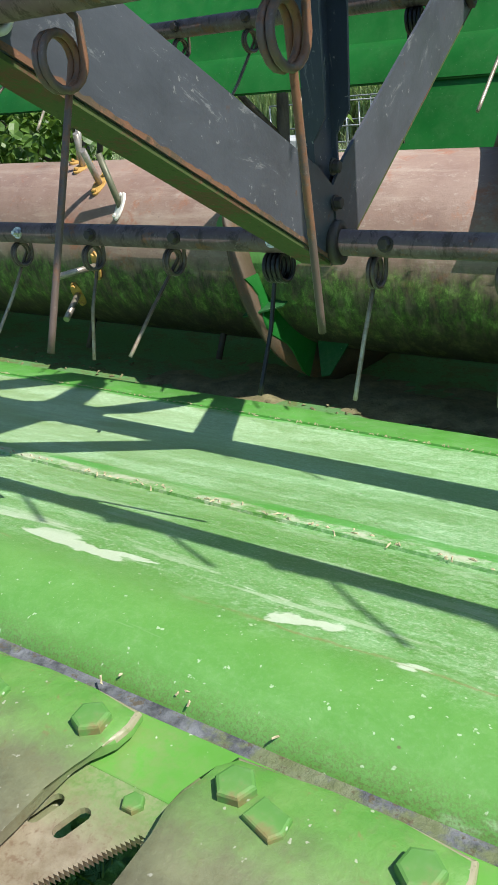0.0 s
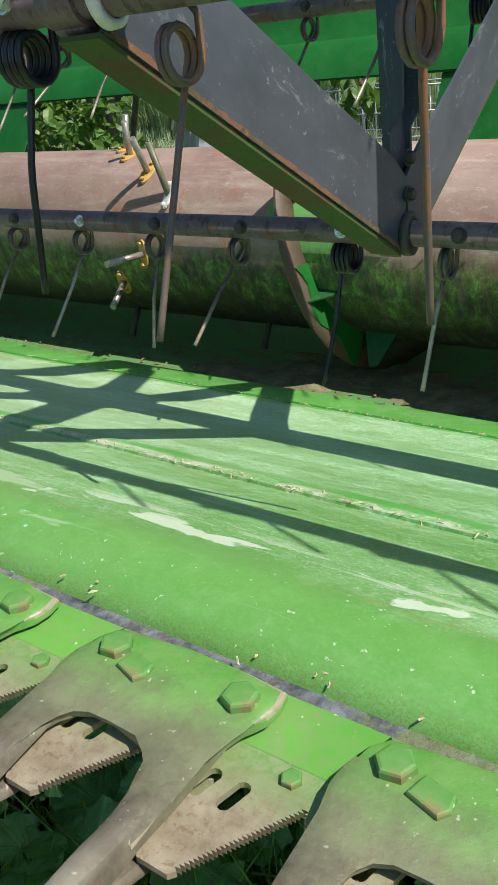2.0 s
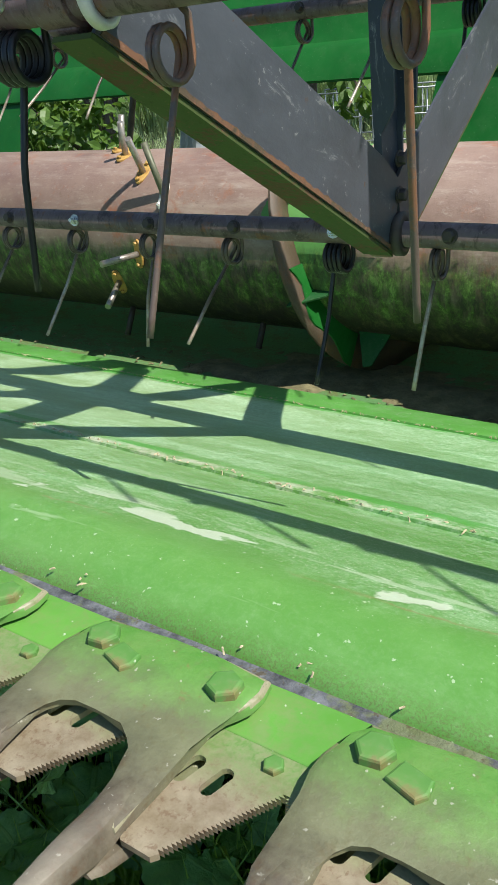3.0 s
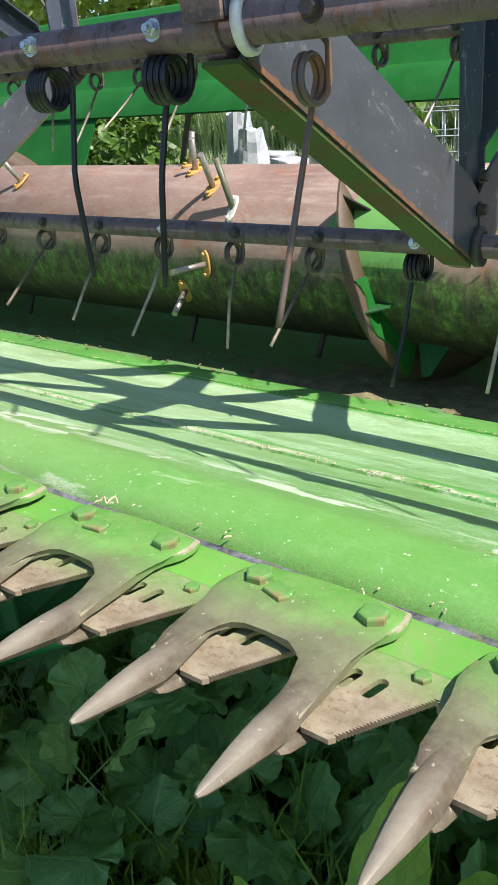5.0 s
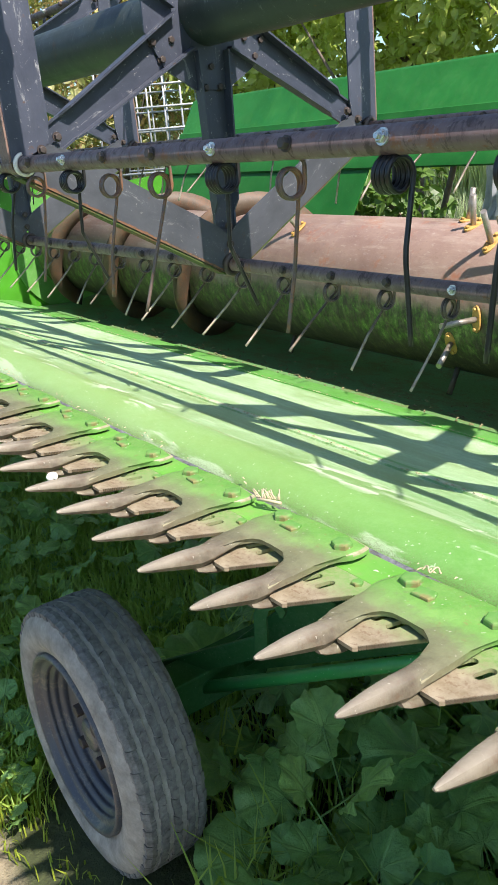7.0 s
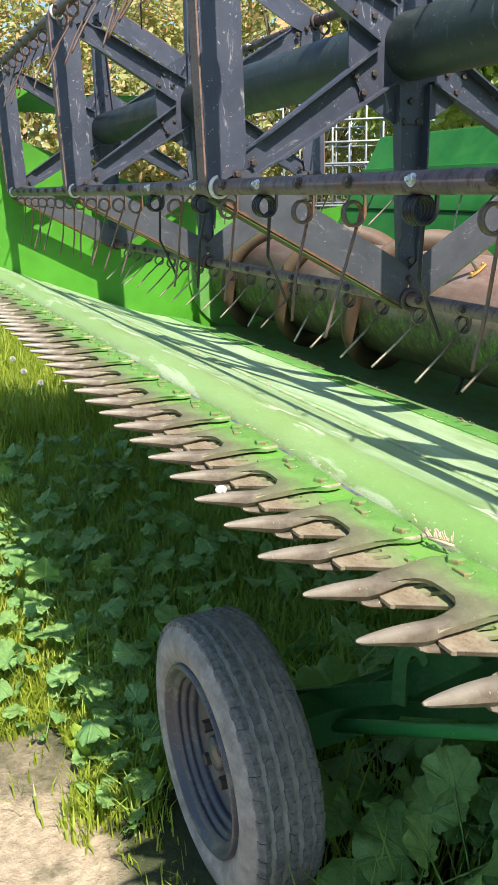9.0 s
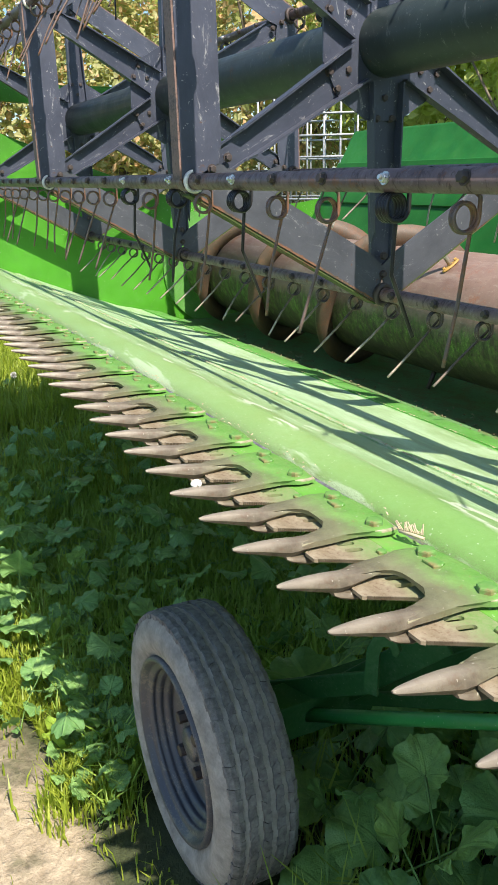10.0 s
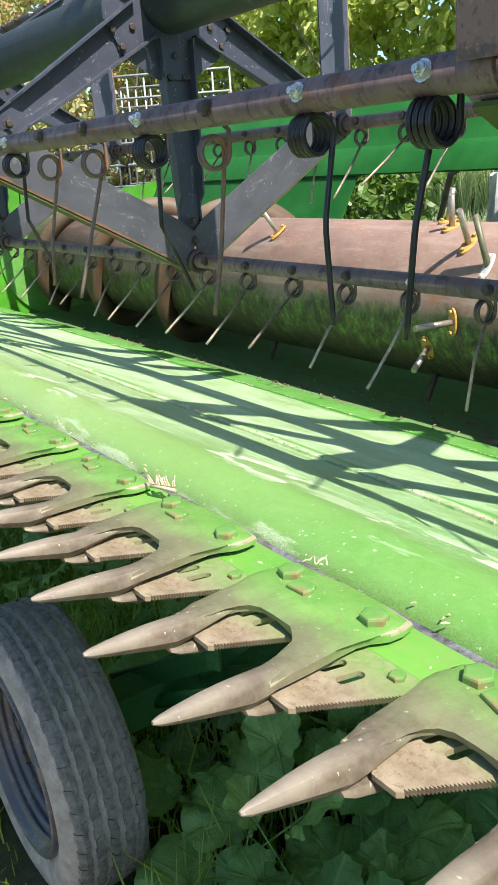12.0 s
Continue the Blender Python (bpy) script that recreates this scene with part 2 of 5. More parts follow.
def guard_paint():
    """Forged guards: green paint at the bolted root, worn to brown-grey steel towards the points."""
    m = Mat("worn_guard_steel", 0.5, 0.0, 0.55)
    cloud = m.noise(38, 6, 0.7)
    fine = m.noise(300, 4, 0.7)
    pit = m.noise(110, 5, 0.75)
    y = m.math('ADD', m.axis(1), m.math('MULTIPLY', m.math('SUBTRACT', cloud, 0.5), 0.06))
    y = m.math('ADD', y, m.math('MULTIPLY', m.math('SUBTRACT', m.rnd(), 0.5), 0.02))
    paint = m.step(y, -0.042, -0.012)
    steel = m.mix(m.step(cloud, 0.35, 0.68), (0.088, 0.072, 0.050), (0.205, 0.176, 0.125))
    steel = m.mix(m.step(pit, 0.52, 0.68, 0, 0.75), steel, (0.115, 0.068, 0.040))
    steel = m.mix(m.step(m.axis(2), 0.9935, 0.9990, 0, 0.45), steel, (0.36, 0.32, 0.26))
    steel = m.mix(m.step(y, -0.085, -0.045, 0, 0.55), steel, (0.200, 0.235, 0.110))
    green = m.mix(m.step(cloud, 0.35, 0.66), (0.088, 0.248, 0.042), (0.148, 0.295, 0.074))
    green = m.mix(m.step(pit, 0.60, 0.70, 0, 0.6), green, (0.20, 0.15, 0.06))
    paint = m.math('MULTIPLY', paint, m.step(m.noise(120, 4, 0.6), 0.25, 0.45, 0.55, 1.0))
    c = m.mix(paint, steel, green)
    c = m.mix(m.step(m.noise(260, 2, 0.5), 0.70, 0.74, 0, 0.5), c, (0.55, 0.53, 0.44))
    m.color(c)
    m.metal(m.step(paint, 0.0, 1.0, 0.15, 0.0))
    m.rough(m.step(fine, 0.3, 0.7, 0.32, 0.58))
    return m.bump(m.math('ADD', cloud, m.math('ADD', pit, m.math('MULTIPLY', fine, 0.5))), 0.4, 0.0012).m


def blade_steel():
    """Knife sections: painted green at the rear, rubbed to brown steel along the toothed edge."""
    m = Mat("blade_steel", 0.5, 0.1, 0.4)
    cloud = m.noise(55, 6, 0.72)
    fine = m.noise(260, 4, 0.75)
    c = m.mix(m.step(cloud, 0.35, 0.66), (0.205, 0.160, 0.100), (0.340, 0.290, 0.205))
    c = m.mix(m.step(fine, 0.54, 0.66, 0, 0.6), c, (0.15, 0.085, 0.05))
    y = m.math('ADD', m.axis(1), m.math('MULTIPLY', m.math('SUBTRACT', cloud, 0.5), 0.03))
    y = m.math('ADD', y, m.math('MULTIPLY', m.math('SUBTRACT', m.rnd(), 0.5), 0.012))
    green = m.mix(m.step(fine, 0.4, 0.62), (0.120, 0.270, 0.060), (0.230, 0.300, 0.130))
    c = m.mix(m.step(y, -0.052, -0.026, 0, 0.85), c, green)
    m.color(c)
    m.rough(m.step(fine, 0.3, 0.7, 0.4, 0.7))
    return m.bump(m.math('ADD', cloud, fine), 0.35, 0.001).m


def tine_steel():
    """Spring wire, brown at the coil, with sunlight painted pale and bright towards its tip."""
    m = Mat("lit_tip_wire", 0.38)
    n = m.noise(60, 5, 0.7)
    z = m.math('ADD', m.axis(2), m.math('MULTIPLY', m.math('SUBTRACT', n, 0.5), 0.06))
    z = m.math('ADD', z, m.math('MULTIPLY', m.math('SUBTRACT', m.rnd(), 0.5), 0.06))
    c = m.mix(m.step(n, 0.4, 0.6), (0.060, 0.048, 0.042), (0.125, 0.090, 0.065))
    # pale lower prong: sunlight on the tip put into the colour
    c = m.mix(m.step(z, -0.075, -0.125), c, m.mix(m.step(n, 0.4, 0.65), (0.44, 0.40, 0.33), (0.30, 0.22, 0.16)))
    m.color(c)
    m.metal(m.step(z, -0.08, -0.13, 0.0, 0.35))
    return m.bump(n, 0.3, 0.001).m


def simple(name, a, b, scale=20, rough=0.6, metal=0.0, bump=0.2, stretch=(1, 1, 1), dist=0.002):
    m = Mat(name, rough, metal)
    n = m.noise(scale, 6, 0.65, m.coord(stretch))
    c = m.mix(m.step(n, 0.32, 0.68), a, b)
    m.color(m.mix(m.step(m.noise(scale * 7, 3, 0.6), 0.3, 0.7, 0, 0.25), c, tuple(v * 0.6 for v in a)))
    m.rough(m.step(n, 0.3, 0.7, rough - 0.08, rough + 0.1))
    return m.bump(n, bump, dist).m


def leaf_mat(name, a, b, rough=0.5, trans=0.35, per_island=True, hue=None, veins=False):
    m = Mat(name, rough)
    r = m.island() if per_island else m.rnd()
    c = m.mix(r, a, b)
    if hue:
        c = m.mix(m.step(r, 0.70, 0.72), c, hue)
    c = m.mix(m.step(m.noise(9, 4, 0.6), 0.3, 0.7, 0, 0.35), c, tuple(v * 0.55 for v in a))
    if veins:
        u, v = m.axis(0, "UV"), m.axis(1, "UV")
        line = m.step(m.math('PINGPONG', u, 0.5), 0.10, 0.02)
        rib = m.step(v, 0.07, 0.03)
        net = m.noise(42, 5, 0.7)
        c = m.mix(m.step(net, 0.40, 0.62, 0, 0.55), c, tuple(v_ * 0.62 for v_ in a))
        c = m.mix(m.math('MULTIPLY', m.math('MAXIMUM', line, rib), 0.20), c, tuple(min(1, v_ * 1.3 + 0.04) for v_ in b))
        m.bump(m.math('SUBTRACT', net, m.math('MULTIPLY', m.math('MAXIMUM', line, rib), 0.25)), 0.9, 0.008)
    m.color(c)
    tr = m.t.nodes.new("ShaderNodeBsdfTranslucent")
    m.link(m.mix(0.35, c, (0.25, 0.42, 0.04)), tr.inputs[0])
    mixer = m.t.nodes.new("ShaderNodeMixShader")
    mixer.inputs[0].default_value = trans
    out = m.t.nodes["Material Output"]
    m.link(m.b.outputs[0], mixer.inputs[1])
    m.link(tr.outputs[0], mixer.inputs[2])
    m.link(mixer.outputs[0], out.inputs[0])
    return m.m


def tube_paint():
    """Old purple-brown primer, blotched dark, rubbed lilac and flecked with rust."""
    m = Mat("rusty_purple_tube", 0.45)
    blot = m.noise(42, 6, 0.75, m.coord((1.4, 0.7, 0.7)), 0.4)
    fine = m.noise(170, 4, 0.75)
    c = m.mix(m.step(m.noise(9, 5, 0.7), 0.35, 0.65), (0.105, 0.072, 0.076), (0.180, 0.122, 0.118))
    c = m.mix(m.step(blot, 0.52, 0.60, 0, 0.75), c, (0.046, 0.028, 0.024))
    c = m.mix(m.step(blot, 0.42, 0.36, 0, 0.6), c, (0.185, 0.145, 0.150))
    c = m.mix(m.step(m.noise(28, 5, 0.75), 0.56, 0.63, 0, 0.85), c, (0.165, 0.072, 0.040))
    c = m.mix(m.step(fine, 0.60, 0.68, 0, 0.6), c, (0.24, 0.20, 0.19))
    m.color(c)
    m.rough(m.step(blot, 0.3, 0.7, 0.34, 0.62))
    return m.bump(m.math('ADD', blot, m.math('MULTIPLY', fine, 0.5)), 0.35, 0.0015).m


def joint_grit():
    """Grey primer and packed dust in the joint, broken by brown crumbs and green paint."""
    m = Mat("joint_grit", 0.8)
    c = m.mix(m.step(m.noise(70, 5, 0.7), 0.35, 0.65), (0.040, 0.044, 0.050), (0.17, 0.18, 0.20))
    c = m.mix(m.step(m.noise(26, 5, 0.7), 0.54, 0.62, 0, 0.7), c, (0.14, 0.17, 0.06))
    c = m.mix(m.step(m.noise(160, 4, 0.7), 0.58, 0.64, 0, 0.8), c, (0.085, 0.065, 0.035))
    m.color(c)
    return m.bump(m.noise(150, 4, 0.7), 0.7, 0.003).m


M_TABLE = table_paint()
M_GREEN = green_paint("green_paint", 0.30)
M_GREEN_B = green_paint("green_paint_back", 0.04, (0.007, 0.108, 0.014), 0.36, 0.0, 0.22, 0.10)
M_RAIL = green_paint("green_paint_rail", 0.20, (0.098, 0.300, 0.038), 0.45, 0.22)
M_GREEN_END = green_paint("green_paint_end", 0.02, (0.046, 0.250, 0.009), 0.4)
M_BRACE = green_paint("green_paint_brace", 0.10, (0.020, 0.270, 0.060), 0.30)
M_GREEN_TR = green_paint("green_paint_trailer", 0.15, (0.010, 0.090, 0.020), 0.5, 0.0, 0.3, 0.2)
M_TROUGH = rusty_paint("dirty_trough", (0.095, 0.225, 0.075), (0.120, 0.155, 0.050), 0.50, 0.75)
M_SLATE = reel_paint("slate_paint", (0.034, 0.040, 0.058), 0.55)
M_SLATE_C = reel_paint("slate_paint_bar", (0.040, 0.046, 0.066), 0.65, (1, 0.25, 0.8))
M_SLATE_L = reel_paint("grey_paint", (0.048, 0.052, 0.062), 0.30, (1, 0.30, 0.8))
M_SHAFT = reel_paint("shaft_paint", (0.018, 0.028, 0.027), 0.25)
M_TUBE = tube_paint()
M_RUST = rusty_paint("mossy_rust", (0.105, 0.052, 0.025), (0.058, 0.085, 0.020), 0.85, 0.85)
M_FLANGE = rusty_paint("rubbed_flange", (0.200, 0.125, 0.100), (0.105, 0.070, 0.060), 0.45, 0.6)
M_RUST_EDGE = rusty_paint("flaking_rust", (0.165, 0.078, 0.042), (0.085, 0.060, 0.036), 0.60, 0.85)
M_TINE_RUST = rusty_paint("rusty_wire", (0.12, 0.085, 0.070), (0.21, 0.10, 0.055), 0.5, 0.45)
M_TINE_BLACK = simple("black_wire", (0.012, 0.012, 0.014), (0.035, 0.033, 0.032), 30, 0.35, 0.2)
M_TINE_GREY = tine_steel()
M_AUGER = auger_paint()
M_FLIGHT = rusty_paint("flight_steel", (0.088, 0.062, 0.040), (0.125, 0.068, 0.038), 0.5, 0.6)
M_GUARD = guard_paint()
M_GUARD_EDGE = rusty_paint("worn_guard_edge", (0.30, 0.275, 0.18), (0.19, 0.22, 0.09), 0.45, 0.4)
M_BLADE = blade_steel()
M_ZINC = simple("zinc_bolt", (0.48, 0.48, 0.47), (0.68, 0.68, 0.67), 60, 0.28, 0.8)
M_BOLT = simple("rusty_bolt", (0.045, 0.040, 0.040), (0.090, 0.062, 0.050), 60, 0.6, 0.2)
M_WHITE = simple("white_plastic", (0.62, 0.60, 0.53), (0.78, 0.77, 0.72), 30, 0.4)
M_YELLOW = simple("yellow_paint", (0.36, 0.17, 0.035), (0.56, 0.36, 0.10), 60, 0.55)
M_ROD = simple("finger_rod", (0.30, 0.25, 0.20), (0.48, 0.44, 0.40), 50, 0.35, 0.6)
M_ROD_OLIVE = simple("stained_rod", (0.10, 0.105, 0.065), (0.20, 0.20, 0.13), 50, 0.5, 0.2)
M_SOIL = simple("straw_dirt", (0.105, 0.096, 0.045), (0.270, 0.245, 0.130), 22, 0.95, 0, 0.8, (1, 1, 1), 0.01)
M_CHAFF = simple("dry_chaff", (0.40, 0.33, 0.20), (0.58, 0.50, 0.34), 50, 0.9)
M_JOINT = joint_grit()

# ---- mesh helpers ----
def part(name, bm, material, parent=None, label="", smooth=False):
    """Link a bmesh, or a mesh, as one object under a thing or part."""
    if isinstance(bm, bmesh.types.BMesh):
        me = bpy.data.meshes.new(name)
        bmesh.ops.recalc_face_normals(bm, faces=bm.faces)
        bm.to_mesh(me)
        bm.free()
        me.materials.append(material)
        if smooth:
            for p in me.polygons:
                p.use_smooth = True
    else:
        me = bm
    ob = new(name, me)
    if parent:
        ob.parent = parent
    if label:
        ob["label"] = label
    return ob


def mesh_of(name, verts, faces, material, smooth=False):
    me = bpy.data.meshes.new(name)
    me.from_pydata([tuple(v) for v in verts], [], faces)
    me.materials.append(material)
    if smooth:
        me.polygons.foreach_set("use_smooth", [True] * len(me.polygons))
    me.update()
    return me


def thing(name, label, category, place=(0, 0, 0), group="", kind=""):
    ob = new(name)
    ob.location = place
    ob.empty_display_size = 0.05
    return tagged(ob, label, category, group, kind)


def add_tube(bm, pts, radius, segs=10, caps=True, taper=None):
    """Sweep a round section along a polyline."""
    pts = [Vector(p) for p in pts]
    rings, ref = [], None
    for i, p in enumerate(pts):
        d = (pts[min(i + 1, len(pts) - 1)] - pts[max(i - 1, 0)]).normalized()
        if ref is None:
            ref = d.orthogonal().normalized()
        ref = (ref - d * ref.dot(d)).normalized()
        side = d.cross(ref)
        r = radius * (taper(i / max(1, len(pts) - 1)) if taper else 1)
        rings.append([bm.verts.new(p + r * (math.cos(a) * ref + math.sin(a) * side))
                      for a in (2 * math.pi * k / segs for k in range(segs))])
    for a, b in zip(rings, rings[1:]):
        for k in range(segs):
            f = bm.faces.new((a[k], a[(k + 1) % segs], b[(k + 1) % segs], b[k]))
            f.smooth = True
    if caps:
        bm.faces.new(rings[0][::-1])
        bm.faces.new(rings[-1])
    return bm


def add_box(bm, size, m=Matrix(), bevel=0.0):
    r = bmesh.ops.create_cube(bm, size=1.0, matrix=m @ Matrix.Diagonal((*size, 1)))
    if bevel:
        vs = set(r["verts"])
        es = [e for e in bm.edges if e.verts[0] in vs and e.verts[1] in vs]
        bmesh.ops.bevel(bm, geom=es, offset=bevel, segments=2, affect='EDGES', profile=0.5)
    return bm


def add_prism(bm, outline, depth, m=Matrix(), bevel=0.0):
    """Extrude a flat outline (x, y) by depth along z, then place it by m."""
    lo = [bm.verts.new(m @ Vector((x, y, 0))) for x, y in outline]
    hi = [bm.verts.new(m @ Vector((x, y, depth))) for x, y in outline]
    n = len(outline)
    fs = [bm.faces.new(lo[::-1]), bm.faces.new(hi)]
    fs += [bm.faces.new((lo[i], lo[(i + 1) % n], hi[(i + 1) % n], hi[i])) for i in range(n)]
    if bevel:
        es = [e for e in fs[1].edges]
        bmesh.ops.bevel(bm, geom=es, offset=bevel, segments=2, affect='EDGES', profile=0.5)
    return bm


def add_hex(bm, radius, height, m=Matrix(), bevel=0.0015):
    return add_prism(bm, [(radius * math.cos(a), radius * math.sin(a)) for a in (k * math.pi / 3 for k in range(6))], height, m, bevel)


def sheet(profile, x0, x1, thick=0.004, cuts=1):
    """A folded sheet: a profile in y, z drawn out along x, with thickness below."""
    bm = bmesh.new()
    n = len(profile)
    pr = [Vector((0, y, z)) for y, z in profile]
    nor = []
    for i in range(n):
        d = (pr[min(i + 1, n - 1)] - pr[max(i - 1, 0)]).normalized()
        nor.append(Vector((0, -d.z, d.y)))
    xs = [x0 + (x1 - x0) * k / cuts for k in range(cuts + 1)]
    top = [[bm.verts.new((x, p.y, p.z)) for p in pr] for x in xs]
    bot = [[bm.verts.new((x, p.y - q.y * thick, p.z - q.z * thick)) for p, q in zip(pr, nor)] for x in xs]
    for a in range(cuts):
        for i in range(n - 1):
            bm.faces.new((top[a][i], top[a + 1][i], top[a + 1][i + 1], top[a][i + 1]))
            bm.faces.new((bot[a][i + 1], bot[a + 1][i + 1], bot[a + 1][i], bot[a][i]))
        for i in (0, n - 1):
            bm.faces.new((top[a][i], bot[a][i], bot[a + 1][i], top[a + 1][i]))
    for a in (0, cuts):
        for i in range(n - 1):
            bm.faces.new((top[a][i], top[a][i + 1], bot[a][i + 1], bot[a][i]))
    bmesh.ops.recalc_face_normals(bm, faces=bm.faces)
    bm.normal_update()
    for f in bm.faces:
        f.smooth = True
    for e in bm.edges:
        if len(e.link_faces) == 2 and e.calc_face_angle(0.0) > radians(48):
            e.smooth = False
    return bm


rng = random.Random(7)
XL, XR = -3.82, 1.10               # ends of the header
PITCH = 0.0762                     # guard fingers

# ---- ground ----
def ground():
    m = Mat("earth_and_sward", 0.95)
    n = m.noise(1.3, 6, 0.6)
    f = m.noise(40, 5, 0.7)
    earth = m.mix(m.step(f, 0.3, 0.7), (0.28, 0.220, 0.145), (0.50, 0.410, 0.285))
    sward = m.mix(m.step(f, 0.3, 0.7), (0.028, 0.036, 0.013), (0.062, 0.078, 0.027))
    track = m.math('ADD', m.axis(1), m.math('MULTIPLY', m.math('SUBTRACT', n, 0.5), 0.35))
    rut = m.math('ADD', m.axis(1), m.math('MULTIPLY', m.math('SUBTRACT', m.noise(0.7, 4, 0.6), 0.5), 1.6))
    bare = m.math('MULTIPLY', m.step(track, -0.14, -0.20), m.step(rut, -2.6, -2.2))
    bare = m.math('MULTIPLY', bare, m.step(m.math('ADD', m.axis(0), m.math('MULTIPLY', m.math('SUBTRACT', n, 0.5), 1.2)), -1.72, -1.45))
    bare = m.math('MULTIPLY', bare, m.step(m.noise(3.5, 5, 0.7), 0.36, 0.46, 0.35, 1.0))
    m.color(m.mix(bare, sward, earth))
    m.bump(f, 0.8, 0.02)
    bm = bmesh.new()
    xs = [-400, -60, -20, -10] + [-8 + 0.1 * k for k in range(101)] + [4, 10, 60, 400]
    ys = [-400, -60, -10, -4] + [-2 + 0.1 * k for k in range(61)] + [6, 12, 60, 400]
    grid = [[bm.verts.new((x, y, 0.02 * noise.noise((x * 1.7, y * 1.7, 0)) + (0.012 * noise.noise((x * 9, y * 9, 3)) if abs(x) < 9 and abs(y) < 5 else 0) - 0.015)) for x in xs] for y in ys]
    for a, b in zip(grid, grid[1:]):
        for i in range(len(xs) - 1):
            bm.faces.new((a[i], a[i + 1], b[i + 1], b[i])).smooth = True
    tagged(part("ground", bm, m.m), "dark earth under weeds with a bare sandy track", "ground", kind="structure")


ground()

# ---- header: table, trough, back, ends ----
header = thing("header", "green combine harvester header with worn dusty table", "combine header", (0, 0, 0))
TABLE = [(0.0305, 0.9775), (0.0325, 0.9808), (0.0360, 0.9842), (0.0420, 0.9876), (0.0500, 0.9910), (0.059, 0.9937), (0.068, 0.9952), (0.077, 0.9955), (0.086, 0.9936), (0.094, 0.9905), (0.104, 0.9862), (0.120, 0.9791), (0.330, 0.886)]
TABLE2 = [(0.330, 0.8895), (0.348, 0.8845), (0.362, 0.8785), (0.380, 0.869), (0.600, 0.779), (0.822, 0.695), (0.950, 0.664)]
LIP = [(0.950, 0.668), (0.965, 0.664), (1.056, 0.642), (1.068, 0.635), (1.070, 0.612)]
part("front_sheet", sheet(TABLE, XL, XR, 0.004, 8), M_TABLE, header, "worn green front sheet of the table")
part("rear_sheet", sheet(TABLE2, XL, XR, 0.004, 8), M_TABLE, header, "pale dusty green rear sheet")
part("lip", sheet(LIP, XL, XR, 0.005, 8), M_GREEN, header, "brighter green folded rear lip")
TROUGH = [(1.066, 0.628), (1.072, 0.603), (1.10, 0.596), (1.25, 0.590), (1.385, 0.588), (1.483, 0.605), (1.569, 0.655), (1.634, 0.732), (1.70, 0.80), (1.82, 0.86)]
part("trough", sheet(TROUGH, XL, XR, 0.005, 4), M_TROUGH, header, "dirty green auger trough")
OPEN_L, OPEN_R = -2.25, -0.66
BACK = [(1.82, 0.86), (1.90, 0.98), (2.010, 1.172)]
for a, b in ((XL, OPEN_L), (OPEN_R, XR)):
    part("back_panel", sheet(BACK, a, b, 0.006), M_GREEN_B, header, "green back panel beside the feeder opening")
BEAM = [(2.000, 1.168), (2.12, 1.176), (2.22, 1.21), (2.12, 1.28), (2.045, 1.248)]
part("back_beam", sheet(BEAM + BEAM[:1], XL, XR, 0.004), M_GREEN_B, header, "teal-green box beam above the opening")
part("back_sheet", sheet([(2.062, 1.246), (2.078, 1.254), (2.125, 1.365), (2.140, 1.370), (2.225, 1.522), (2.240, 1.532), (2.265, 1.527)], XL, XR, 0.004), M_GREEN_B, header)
END = [(-0.06, 0.94), (0.02, 0.92), (0.40, 0.82), (1.04, 0.56), (1.40, 0.50), (1.80, 0.70), (2.10, 1.20), (1.92, 1.17), (1.45, 1.13), (1.08, 1.232), (0.70, 1.370), (0.47, 1.456), (0.32, 1.514), (0.16, 1.545), (0.04, 1.47), (-0.03, 1.20)]
for x in (XL - 0.006, XR + 0.002):
    bm = bmesh.new()
    add_prism(bm, [(y, z) for y, z in END], 0.004, Matrix(((0, 0, 1, x), (1, 0, 0, 0), (0, 1, 0, 0), (0, 0, 0, 1))))
    part("end_panel", bm, M_GREEN_END, header, "bright green end panel")
bm = bmesh.new()
add_prism(bm, [(0.10, 1.770), (0.10, 1.665), (0.48, 1.645), (0.90, 1.695), (1.70, 1.690), (1.70, 1.725), (0.50, 1.724)], 0.05, Matrix(((0, 0, 1, XL - 0.10), (1, 0, 0, 0), (0, 1, 0, 0), (0, 0, 0, 1))))
part("reel_arm", bm, M_GREEN_END, header, "bright green reel support arm")
bm = bmesh.new()
add_prism(bm, [(1.385 + 0.31 * math.cos(2 * math.pi * i / 40), 0.864 + 0.31 * math.sin(2 * math.pi * i / 40)) for i in range(40)], 0.010, Matrix(((0, 0, 1, XL + 0.002), (1, 0, 0, 0), (0, 1, 0, 0), (0, 0, 0, 1))))
part("auger_shield", bm, M_GREEN, header, "pale dusty green round shield at the auger's end")
bm = bmesh.new()
add_box(bm, (XR - XL, 0.0350, 0.014), pose((XL + XR) / 2, 0.0030, 0.9767), 0.0010)
part("cutterbar", bm, M_RAIL, header, "green cutterbar rail under the guards")
bm = bmesh.new()
add_box(bm, (XR - XL, 0.0115, 0.008), pose((XL + XR) / 2, 0.0265, 0.9752), 0.001)
part("joint_strip", bm, M_JOINT, header, "gritty grey joint behind the guards")

